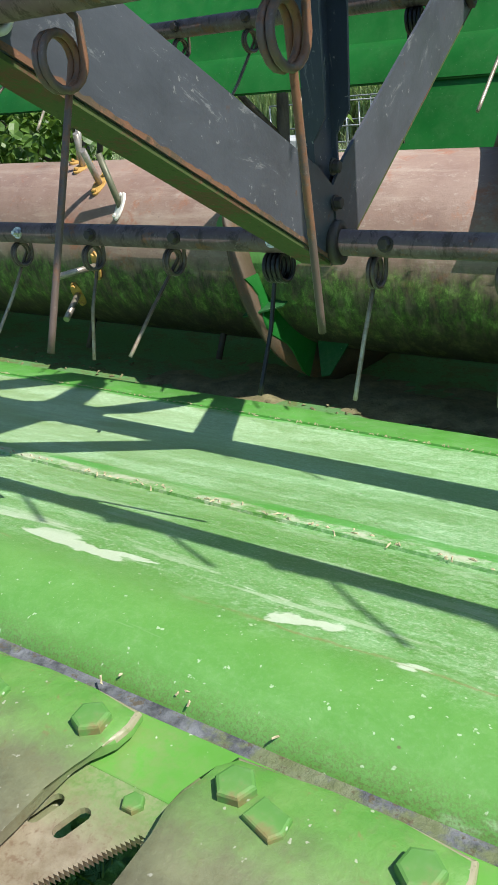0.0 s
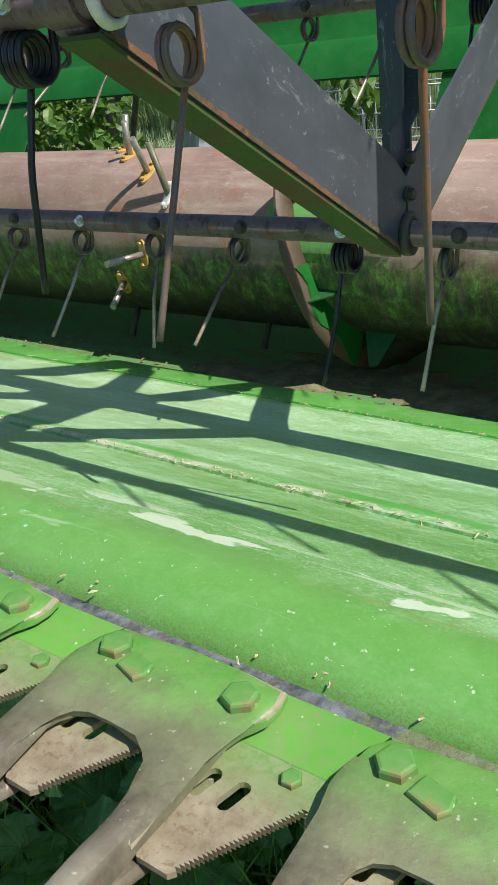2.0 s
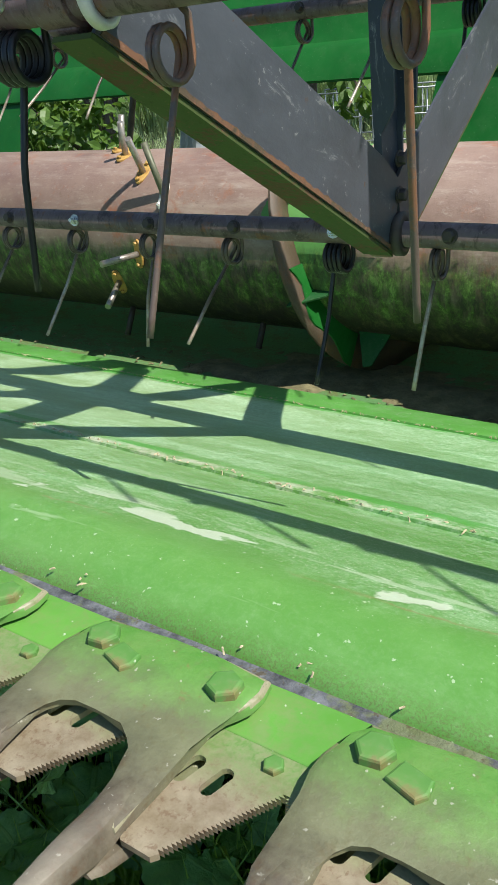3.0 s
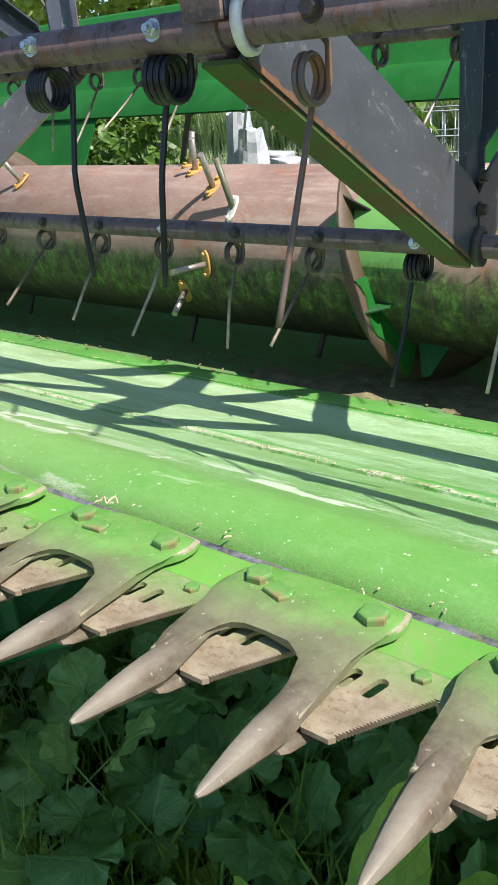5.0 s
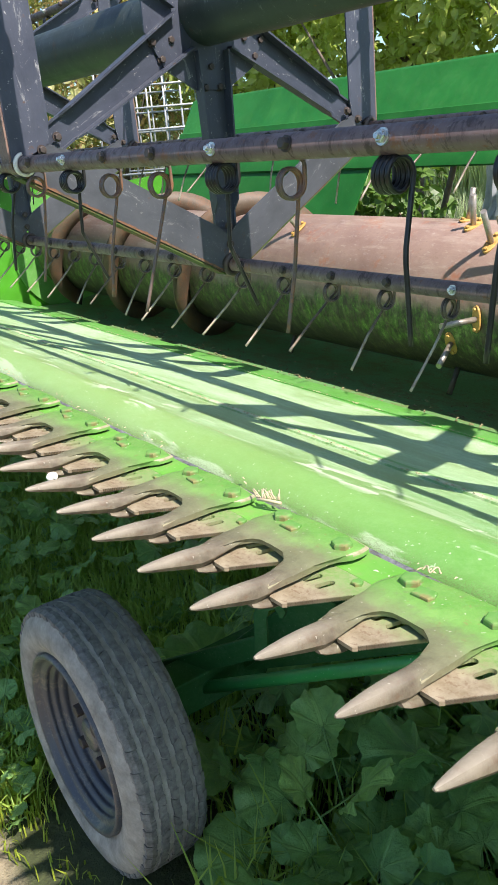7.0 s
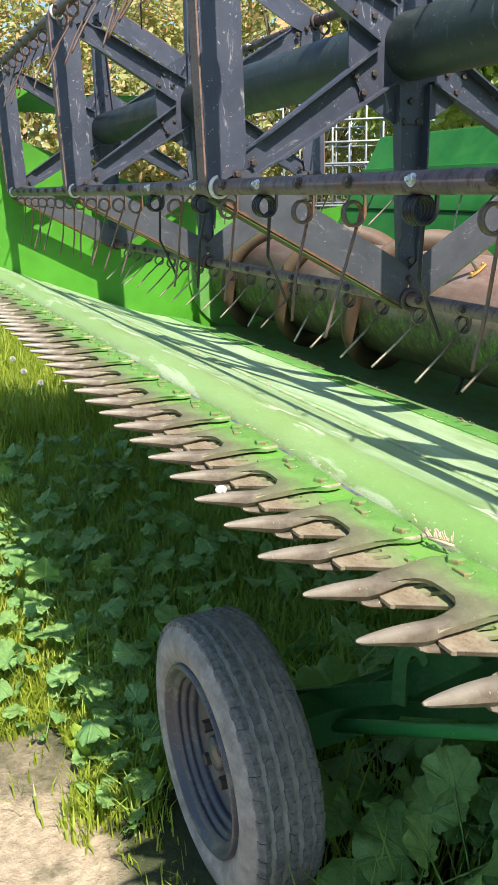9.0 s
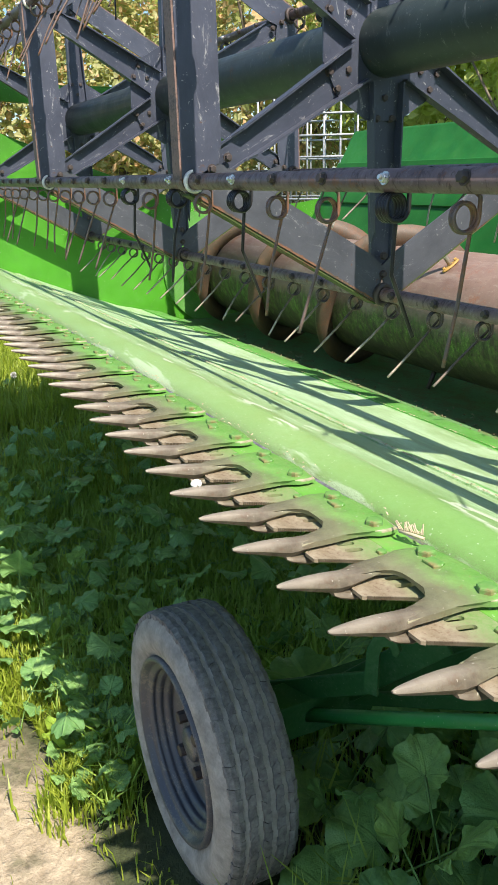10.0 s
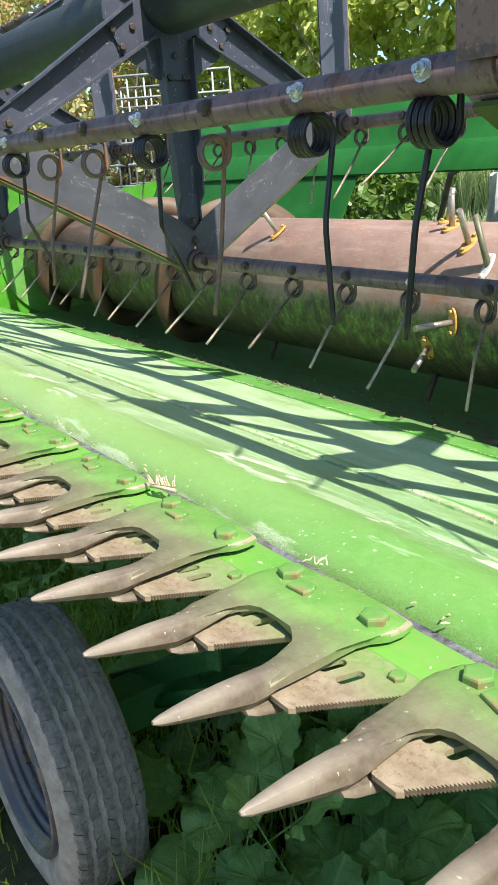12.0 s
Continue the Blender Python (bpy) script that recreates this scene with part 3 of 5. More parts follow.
# ---- knife and guards ----
def finger_sections(bm, xc, sections):
    """Loft a forged finger through faceted sections (y, sideways shift, half width, low z, high z)."""
    shape = ((1, 0.38), (0.94, 0.56), (0.60, 0.88), (0.28, 0.98), (-0.28, 0.98), (-0.60, 0.88), (-0.94, 0.56), (-1, 0.38), (-0.62, 0.04), (0.62, 0.04))
    n = len(shape)
    rings = [[bm.verts.new((xc + dx + u * w, y, lo + v * (hi - lo))) for u, v in shape] for y, dx, w, lo, hi in sections]
    for a, b in zip(rings, rings[1:]):
        for k in range(n):
            bm.faces.new((a[k], a[(k + 1) % n], b[(k + 1) % n], b[k])).smooth = True
        for k in (0, 2, 5, 7, 8, 9):
            bm.edges.get((a[k], b[k])).smooth = False
    bm.faces.new(rings[0])
    bm.faces.new(rings[-1][::-1])


def guard_mesh():
    """A forged double guard: thin humped plate over the knife, two spear points and their lower lips."""
    bm = bmesh.new()
    P = PITCH
    out = [(-0.0150, -0.084), (-0.0170, -0.070), (-0.0180, -0.050), (-0.0190, -0.034), (-0.0215, -0.022), (-0.0225, -0.012), (-0.0200, -0.003), (-0.0140, 0.003), (-0.0120, 0.0135),
           (0.030, 0.0155), (0.060, 0.0155), (0.0885, 0.0145), (0.0905, 0.005), (0.0895, -0.004), (0.0868, -0.0095), (0.0835, -0.015), (0.0814, -0.023),
           (0.0812, -0.038), (0.0818, -0.055), (0.0815, -0.070), (0.0810, -0.084),
           (0.0632, -0.084), (0.0630, -0.066), (0.0622, -0.0565), (0.0598, -0.0490), (0.0545, -0.0442), (0.0450, -0.0412), (0.0280, -0.0382), (0.0155, -0.0388), (0.0080, -0.0425), (0.0035, -0.0490), (0.0008, -0.058), (0.0002, -0.068), (0.0030, -0.084)]
    add_prism(bm, out[::-1], 0.0056, pose(0, 0, 0.9872), 0.0024)
    bmesh.ops.recalc_face_normals(bm, faces=bm.faces)
    top = max(bm.faces, key=lambda f: f.calc_center_median().z + f.calc_area())
    bmesh.ops.inset_region(bm, faces=[top], thickness=0.0042, depth=0.0009, use_even_offset=True)
    bmesh.ops.recalc_face_normals(bm, faces=bm.faces)
    bm.normal_update()
    for f in bm.faces:
        f.smooth = True
    for e in bm.edges:
        if len(e.link_faces) == 2 and e.calc_face_angle(0.0) > radians(40):
            e.smooth = False
    for f in bm.faces:
        if 0.25 < f.normal.z < 0.93 and f.calc_center_median().z > 0.9895:
            f.material_index = 1
    for xc in (0.0, P):
        finger_sections(bm, xc, [(-0.044, -0.0050, 0.0070, 0.9880, 0.9918), (-0.056, -0.0050, 0.0084, 0.9862, 0.9934), (-0.072, -0.0047, 0.0092, 0.9838, 0.9948), (-0.086, -0.0044, 0.0099, 0.9812, 0.9962), (-0.095, -0.0040, 0.0099, 0.9808, 0.9976),
                                 (-0.108, -0.0030, 0.0086, 0.9846, 0.9996), (-0.122, -0.0020, 0.0068, 0.9890, 1.0010), (-0.136, -0.0010, 0.0046, 0.9932, 1.0018), (-0.1462, -0.0003, 0.0027, 0.9966, 1.0019), (-0.1505, 0.0, 0.0011, 0.9990, 1.0012)])
        finger_sections(bm, xc - 0.0015, [(-0.010, 0, 0.0075, 0.9690, 0.9760), (-0.060, 0, 0.0078, 0.9690, 0.9765), (-0.080, 0, 0.0078, 0.9710, 0.9790), (-0.093, 0, 0.0070, 0.9755, 0.9815), (-0.0985, 0, 0.0055, 0.9790, 0.9825)])
    bmesh.ops.recalc_face_normals(bm, faces=bm.faces)
    me = bpy.data.meshes.new("guard")
    bm.to_mesh(me)
    bm.free()
    me.materials.append(M_GUARD)
    me.materials.append(M_GUARD_EDGE)
    return me


def section_mesh():
    """A knife section: truncated triangle with saw teeth on both flanks, pierced by two slots."""
    flank, n = [], 30
    for i in range(n + 1):
        k = i / n
        x, y = 0.0382 + (0.0092 - 0.0382) * k, -0.0310 + (-0.0785 + 0.0310) * k
        flank.append((x + 0.0008, y))
        if i < n:
            flank.append((x - 0.0021, y - 0.0003))
    out = [(0.0381, -0.0125), (0.0381, -0.026)] + flank + [(0.0076, -0.0815)]
    out = out + [(-x, y) for x, y in out[::-1]]
    bm = bmesh.new()
    rings = [out]
    for dx in (-0.0060, 0.0088):
        rings.append([(dx + 0.0012 + 0.0036 * math.cos(a), -0.0350 + 0.0036 * math.sin(a)) for a in (math.pi * k / 6 for k in range(7))]
                     + [(dx - 0.0012 + 0.0036 * math.cos(a), -0.0445 + 0.0036 * math.sin(a)) for a in (math.pi * (1 + k / 6) for k in range(7))])
    es = []
    for ring in rings:
        vs = [bm.verts.new((x, y, 0.9800)) for x, y in ring]
        es += [bm.edges.new((vs[i], vs[(i + 1) % len(vs)])) for i in range(len(vs))]
    bmesh.ops.triangle_fill(bm, use_beauty=True, use_dissolve=False, edges=es)
    ext = bmesh.ops.extrude_face_region(bm, geom=bm.faces[:])
    bmesh.ops.translate(bm, vec=(0, 0, 0.0032), verts=[v for v in ext["geom"] if isinstance(v, bmesh.types.BMVert)])
    bmesh.ops.recalc_face_normals(bm, faces=bm.faces)
    me = bpy.data.meshes.new("knife_section")
    bm.to_mesh(me)
    bm.free()
    me.materials.append(M_BLADE)
    return me


def bolt_mesh(name, r, h, mat, washer=0.0, stud=0.0):
    bm = bmesh.new()
    if washer:
        bmesh.ops.create_cone(bm, cap_ends=True, segments=18, radius1=washer, radius2=washer, depth=0.002, matrix=pose(0, 0, 0.001))
    add_hex(bm, r, h, pose(0, 0, 0.002 if washer else 0), min(0.0016, 0.2 * r))
    if stud:
        bmesh.ops.create_cone(bm, cap_ends=True, segments=12, radius1=stud, radius2=stud * 0.9, depth=0.004, matrix=pose(0, 0, h + 0.004))
    bmesh.ops.recalc_face_normals(bm, faces=bm.faces)
    me = bpy.data.meshes.new(name)
    bm.to_mesh(me)
    bm.free()
    me.materials.append(mat)
    return me


M_DARK = simple("dark_void", (0.012, 0.011, 0.010), (0.025, 0.022, 0.018), 40, 0.9)
M_BOLT_GREEN = green_paint("painted_bolt", 0.5, (0.085, 0.235, 0.045), 0.55, 0.9)
GUARD, SECTION = guard_mesh(), section_mesh()
BOLT_G = bolt_mesh("guard_bolt", 0.0090, 0.0062, M_BOLT_GREEN, 0.0)
RIVET = bolt_mesh("rivet", 0.0050, 0.0030, M_BOLT_GREEN)
FX = 0.006
bm = bmesh.new()
add_prism(bm, [(-0.0085, -0.0060), (0.0070, -0.0075), (0.0095, -0.002), (0.0070, 0.0055), (-0.0080, 0.0060)], 0.0034, Matrix(), 0.0012)
PAD = bpy.data.meshes.new("clip")
bm.to_mesh(PAD)
bm.free()
PAD.materials.append(M_BOLT_GREEN)
for g in range(-25, 7):
    x = 2 * g * PITCH + FX
    if x - PITCH < XL or x + 2 * PITCH > XR:
        continue
    gd = part("guard", GUARD, None, header)
    gd.location = (x, 0, rng.uniform(-0.0008, 0.0008))
    gd.rotation_euler = (0, 0, radians(rng.uniform(-0.8, 0.8)))
    for s in (0, 1):
        b = part("bolt", BOLT_G, None, gd)
        b.location = (s * PITCH - 0.0020, -0.002, 0.9925)
        b.rotation_euler = (0, 0, rng.uniform(0, 1))
    cl = part("clip", PAD, None, gd)
    cl.location = (0.0170, -0.0085, 0.9932)
    cl.rotation_euler = (0, 0, rng.uniform(-0.25, 0.25))
for k in range(-50, 13):
    x = k * PITCH + 0.0168
    if x - PITCH < XL or x + PITCH > XR:
        continue
    sc = part("knife_section", SECTION, None, header)
    sc.location = (x, 0, rng.uniform(-0.0001, 0.0001))
    rv = part("rivet", RIVET, None, sc)
    rv.location = (0.0255, -0.0215, 0.9832)
bm = bmesh.new()
add_box(bm, (XR - XL - 0.1, 0.026, 0.006), pose((XL + XR) / 2, -0.012, 0.9762), 0.001)
part("knife_back", bm, M_BOLT, header, "dark knife back bar")

# ---- reel ----
CY, CZ, RR, PH = 0.663, 1.5648, 0.5154, 270.96
BATS = [(CY + RR * math.cos(radians(PH - 60 + 60 * k)), CZ + RR * math.sin(radians(PH - 60 + 60 * k))) for k in range(6)]
reel = thing("reel", "slate-grey six-bat pickup reel with spring tines", "harvester reel", (0, 0, 0))
SPIDERS = [-3.70, -2.53, -1.335, -0.158, 1.02]
bm = bmesh.new()
add_tube(bm, [(XL + 0.02, CY, CZ), (XR - 0.02, CY, CZ)], 0.066, 32)
part("centre_tube", bm, M_SHAFT, reel, "thick dark green-black reel shaft")


def chord_mesh(mat):
    """Angle bar between two bats: local y runs from bat to bat, local z points to the hub."""
    bm = bmesh.new()
    L = RR
    add_prism(bm, [(0.006, -0.023), (L - 0.006, -0.023), (L - 0.012, 0.010), (L - 0.030, 0.055), (L - 0.07, 0.062), (0.07, 0.062), (0.030, 0.055), (0.012, 0.010)],
              0.004, Matrix(((0, 0, 1, 0), (1, 0, 0, 0), (0, 1, 0, 0), (0, 0, 0, 1))))
    bmesh.ops.recalc_face_normals(bm, faces=bm.faces)
    me = bpy.data.meshes.new("chord_bar")
    bm.to_mesh(me)
    bm.free()
    me.materials.append(mat)
    bm = bmesh.new()
    rows = [[bm.verts.new((x, y, z + dz)) for x, dz in ((-0.034, -0.002), (0.003, -0.002), (0.003, 0.002), (-0.034, 0.002))]
            for y, z in ((0.004, -0.0255), (L / 4, -0.0255), (L / 2, -0.0255), (3 * L / 4, -0.0255), (L - 0.004, -0.0255))]
    for p_, q_ in zip(rows, rows[1:]):
        for i in range(4):
            bm.faces.new((p_[i], p_[(i + 1) % 4], q_[(i + 1) % 4], q_[i]))
    bm.faces.new(rows[0])
    bm.faces.new(rows[-1][::-1])
    bmesh.ops.recalc_face_normals(bm, faces=bm.faces)
    me2 = bpy.data.meshes.new("flange")
    bm.to_mesh(me2)
    bm.free()
    me2.materials.append(M_RUST)
    return me, me2


def arm_mesh():
    """Radial channel from the hub to a bat: local z runs outwards."""
    bm = bmesh.new()
    rows = []
    for w, z, d in ((0.040, 0.075, 0.028), (0.034, 0.25, 0.028), (0.030, RR - 0.14, 0.026), (0.028, RR - 0.115, 0.0095), (0.028, RR - 0.030, 0.0095)):
        u = ((0, -w), (d, -w), (d, -w + 0.004), (0.004, -w + 0.005), (0.004, w - 0.005), (d, w - 0.004), (d, w), (0, w))
        rows.append([bm.verts.new((x, y, z)) for x, y in u])
    for p_, q_ in zip(rows, rows[1:]):
        for i in range(8):
            bm.faces.new((p_[i], p_[(i + 1) % 8], q_[(i + 1) % 8], q_[i]))
    bm.faces.new(rows[0])
    bm.faces.new(rows[-1][::-1])
    bmesh.ops.recalc_face_normals(bm, faces=bm.faces)
    me = bpy.data.meshes.new("radial_arm")
    bm.to_mesh(me)
    bm.free()
    me.materials.append(M_SLATE)
    return me


def ring_mesh(name, r0, r1, depth, mat, a0=0, a1=360, segs=28):
    bm = bmesh.new()
    vs = []
    for i in range(segs + 1):
        a = radians(a0 + (a1 - a0) * i / segs)
        c, s = math.cos(a), math.sin(a)
        vs.append([bm.verts.new((x, r * c, r * s)) for x, r in ((-depth / 2, r0), (-depth / 2 * 0.7, r1), (depth / 2 * 0.7, r1), (depth / 2, r0))])
    for a, b in zip(vs, vs[1:]):
        for k in range(4):
            bm.faces.new((a[k], a[(k + 1) % 4], b[(k + 1) % 4], b[k])).smooth = True
    bmesh.ops.recalc_face_normals(bm, faces=bm.faces)
    me = bpy.data.meshes.new(name)
    bm.to_mesh(me)
    bm.free()
    me.materials.append(mat)
    return me


bm = bmesh.new()
add_prism(bm, [(0.010, -0.0225), (RR - 0.010, -0.0225), (RR - 0.012, -0.0180)] + [(RR * (1 - q / 72), -0.0178 + 0.0035 * noise.noise((q * 0.7, 2.0, 0.0))) for q in range(3, 69)] + [(0.012, -0.0180)],
          0.0012, Matrix(((0, 0, 1, 0.0040), (1, 0, 0, 0), (0, 1, 0, 0), (0, 0, 0, 1))))
bmesh.ops.recalc_face_normals(bm, faces=bm.faces)
RUST_EDGE = bpy.data.meshes.new("rust_edge")
bm.to_mesh(RUST_EDGE)
bm.free()
RUST_EDGE.materials.append(M_RUST_EDGE)
CHORD, FLANGE = chord_mesh(M_SLATE_L)
CHORD_DARK, FLANGE_DARK = chord_mesh(M_SLATE_C)
FLANGE_DARK.materials.clear()
FLANGE_DARK.materials.append(M_FLANGE)
ARM = arm_mesh()
RING_W = ring_mesh("bearing_ring", 0.0165, 0.0222, 0.009, M_WHITE, 100, 330)
RING_S = ring_mesh("bearing_ring", 0.0155, 0.0255, 0.014, M_BOLT)
BOLT_R = bolt_mesh("bolt", 0.0070, 0.0075, M_BOLT, 0.0092)
BOLT_Z = bolt_mesh("bolt", 0.0066, 0.0050, M_ZINC, 0.0086, 0.0034)
bm = bmesh.new()
add_prism(bm, [(0.155 * math.cos(a), 0.155 * math.sin(a)) for a in (radians(30 * k + 15) for k in range(12))], 0.005, Matrix(((0, 0, 1, 0), (1, 0, 0, 0), (0, 1, 0, 0), (0, 0, 0, 1))))
bmesh.ops.recalc_face_normals(bm, faces=bm.faces)
HUB = bpy.data.meshes.new("hub_plate")
bm.to_mesh(HUB)
bm.free()
HUB.materials.append(M_SLATE)
bm = bmesh.new()
add_tube(bm, [(-0.030, 0, 0), (-0.028, 0, 0), (0.0, 0, 0), (0.002, 0, 0)], 0.0188, 24)
add_box(bm, (0.030, 0.030, 0.016), pose(-0.015, 0.010, -0.020, -30, 0, 0), 0.003)
SLEEVE = bpy.data.meshes.new("sleeve")
bm.to_mesh(SLEEVE)
bm.free()
SLEEVE.materials.append(M_TUBE)
for xs in SPIDERS:
    ob = part("hub_plate", HUB, None, reel)
    ob.location = (xs, CY, CZ)
    for k in range(6):
        (y0, z0), (y1, z1) = BATS[k], BATS[(k + 1) % 6]
        ang = math.degrees(math.atan2(z1 - z0, y1 - y0))
        ch = part("chord_bar", CHORD if k < 2 else CHORD_DARK, None, reel, "broad grey angle bar with a rusty edge" if k < 2 else "scuffed slate-blue angle bar")
        ch.matrix_local = Matrix.Translation((xs + 0.006, y0, z0)) @ Matrix.Rotation(radians(ang), 4, 'X')
        part("flange", FLANGE if k < 2 else FLANGE_DARK, None, ch, "mossy flange" if k < 2 else "rubbed red-brown flange")
        if k == 0:
            part("rust_edge", RUST_EDGE, None, ch, "orange rust along the lower edge")
        a = PH - 60 + 60 * k
        ar = part("radial_arm", ARM, None, reel)
        ar.matrix_local = Matrix.Translation((xs - 0.005, CY, CZ)) @ Matrix.Rotation(radians(a - 90), 4, 'X')
        for rr in (0.105, 0.145):
            for off in (-0.018, 0.018) if rr > 0.12 else (0.0,):
                b = part("bolt", BOLT_R, None, ar)
                b.matrix_local = Matrix.Translation((0.006, off, rr)) @ pose(0, 0, 0, 0, 90, 0)
        for rr in (RR - 0.045, RR - 0.085):
            b = part("bolt", BOLT_R, None, ar)
            b.matrix_local = Matrix.Translation((0.016, 0, rr)) @ pose(0, 0, 0, 0, 90, 0)
        rg = part("bearing_ring", RING_W if k in (0, 5, 4) else RING_S, None, reel, "white plastic bearing" if k in (0, 5, 4) else "")
        rg.location = (xs + 0.012, *BATS[k])
        rg.rotation_euler = (0, radians(rng.uniform(-6, 6)), radians(rng.uniform(6, 16)))
        sv = part("sleeve", SLEEVE, None, reel)
        sv.location = (xs - 0.006, *BATS[k])


def tine_mesh(name, turns, wire, mat, lean, kink, length=0.165, at=0.6, flip=1, r=0.0168):
    """A spring tine hung from its tube: clamp leg, coil along x, and a long kinked prong."""
    bm = bmesh.new()
    step = wire * 2.15
    half = step * turns / 2 * flip
    pts = [(half, 0.009, -0.004), (half, r, -0.010), (half, r, -0.022)]
    n = int(turns * 16)
    zc = -0.016 - r
    for i in range(n + 1):
        a = 2 * math.pi * i / 16
        pts.append((half - flip * step * i / 16, r * math.cos(a), zc - r * math.sin(a)))
    x, y = pts[-1][0], pts[-1][1]
    for k in range(1, 13):
        q = k / 12
        bend = kink * max(0.0, q - at)
        pts.append((x - 0.006 * q * flip, y + (lean * q + bend) * length, zc - length * q))
    add_tube(bm, pts, wire, 8)
    bmesh.ops.recalc_face_normals(bm, faces=bm.faces)
    me = bpy.data.meshes.new(name)
    bm.to_mesh(me)
    bm.free()
    me.materials.append(mat)
    return me


TINES_RUST = [tine_mesh("tine", 2.0, 0.0026, M_TINE_RUST, l, k, 0.174, 0.6, 1, 0.0165) for l, k in ((-0.36, 0.0), (-0.11, -0.12), (-0.20, 0.15), (-0.09, -0.08), (0.14, 0.0))]
TINES_GREY = [tine_mesh("tine", 2.0, 0.0027, M_TINE_GREY, math.tan(radians(a)), k, 0.158 * math.cos(radians(a)), 0.5) for a, k in ((-24, 0.10), (-38, -0.15), (-46, -0.15), (-22, 0.20), (-40, 0.20), (-50, 0.10), (0, 0.10))]
TINES_BLACK = [tine_mesh("tine", 4.0, 0.0030, M_TINE_BLACK, l, k, 0.172 if l > -0.28 else 0.155, at, fl, 0.0168) for l, k, at, fl in ((-0.02, 0.5, 0.5, 1), (-0.24, 0.16, 0.45, 1), (-0.25, 0.24, 0.45, -1), (-0.30, -0.20, 0.5, 1))]
TINES_LEAN = [tine_mesh("tine", 2.0, 0.0026, M_TINE_RUST, l, k, 0.160, 0.6, 1, 0.0165) for l, k in ((-0.55, -0.10), (-0.62, 0.1), (-0.48, 0.0))]
TX = [-0.079 - 0.1485 * k for k in range(-7, 24)]
for k, (y, z) in enumerate(BATS):
    bm = bmesh.new()
    add_tube(bm, [(XL + 0.04, y, z), (-1.0, y, z), (XR - 0.03, y, z)], 0.0150, 20)
    bat = part("tine_tube", bm, M_TUBE, reel, "rusty purple-brown tine tube")
    for i, x in enumerate(TX):
        if not XL + 0.08 < x < XR - 0.05 or (k == 0 and i < 6):
            continue
        new_one = (k == 0 and i - 7 in (1, 2, 4, 7, 9, 11)) or (k == 1 and i == 8) or (k > 1 and rng.random() < 0.12)
        zinc = new_one or (k == 1 and i == 11)
        if new_one:
            me = TINES_BLACK[{8: 1, 9: 2, 11: 0, 14: 0}.get(i, (i + k) % 3) if k == 0 else 3 if k == 1 else (i + k) % 3]
        elif k >= 4:
            me = rng.choice(TINES_LEAN)
        elif k == 0:
            me = TINES_RUST[{6: 4, 7: 0}.get(i, rng.randrange(4))]
        else:
            me = TINES_GREY[{6: 6, 7: 0, 9: 5, 10: 3, 11: 1, 12: 4, 13: 5, 14: 2}.get(i, rng.choice((2, 2, 5, 4))) if k == 1 else rng.randrange(5)]
        tn = part("tine", me, None, bat)
        tn.location = (x - (0.019 if k == 1 and not new_one else 0.002 if k == 0 and i == 6 else 0.014 if k == 0 and not new_one else 0.004), y, z - (0.008 if k == 0 and not new_one else 0))
        wild = 0.35 if k < 2 else 1.0
        tn.rotation_euler = (radians(rng.uniform(-5, 5) * wild), radians(rng.uniform(-5, 5) * wild), radians(rng.uniform(-10, 10) * wild))
        b = part("bolt", BOLT_Z if zinc else BOLT_R, None, bat, "shiny zinc bolt" if zinc else "")
        b.location = (x, y - 0.0142, z + 0.0030)
        b.rotation_euler = (radians(79), 0, 0)

# ---- auger ----
AY, AZ, AR = 1.385, 0.864, 0.202
auger = thing("auger", "rust-brown feed auger with algae and retractable fingers", "auger", (0, AY, AZ))
bm = bmesh.new()
add_tube(bm, [(XL + 0.05, 0, 0), (-1.3, 0, 0), (XR - 0.03, 0, 0)], AR, 64)
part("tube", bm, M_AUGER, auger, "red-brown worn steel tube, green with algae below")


def flight(x0, x1, turns, a0, r1=0.274, thick=0.005, lag=0.0):
    bm = bmesh.new()
    n = int(abs(turns) * 48)
    prev = None
    for i in range(n + 1):
        q = i / n
        a = radians(a0) + 2 * math.pi * turns * q
        x = x0 + (x1 - x0) * q - lag * min(1.0, turns * q / 0.4)
        c, s = math.cos(a), math.sin(a)
        row = [bm.verts.new((x + dx, r * c, r * s)) for dx, r in ((-thick / 2, AR - 0.004), (-thick / 2, r1), (thick / 2, r1), (thick / 2, AR - 0.004))]
        if prev:
            for k in range(4):
                bm.faces.new((prev[k], prev[(k + 1) % 4], row[(k + 1) % 4], row[k])).smooth = k in (0, 2)
        else:
            bm.faces.new(row)
        prev = row
    bm.faces.new(prev[::-1])
    return bm


part("flight", flight(-0.668, -0.668 + 0.66 * 2.6, 2.6, 134, lag=0.080), M_FLIGHT, auger, "rusty spiral flight")
part("flight", flight(-2.03, -2.03 - 0.56 * 2.75, 2.75, 340), M_FLIGHT, auger, "rusty spiral flight")


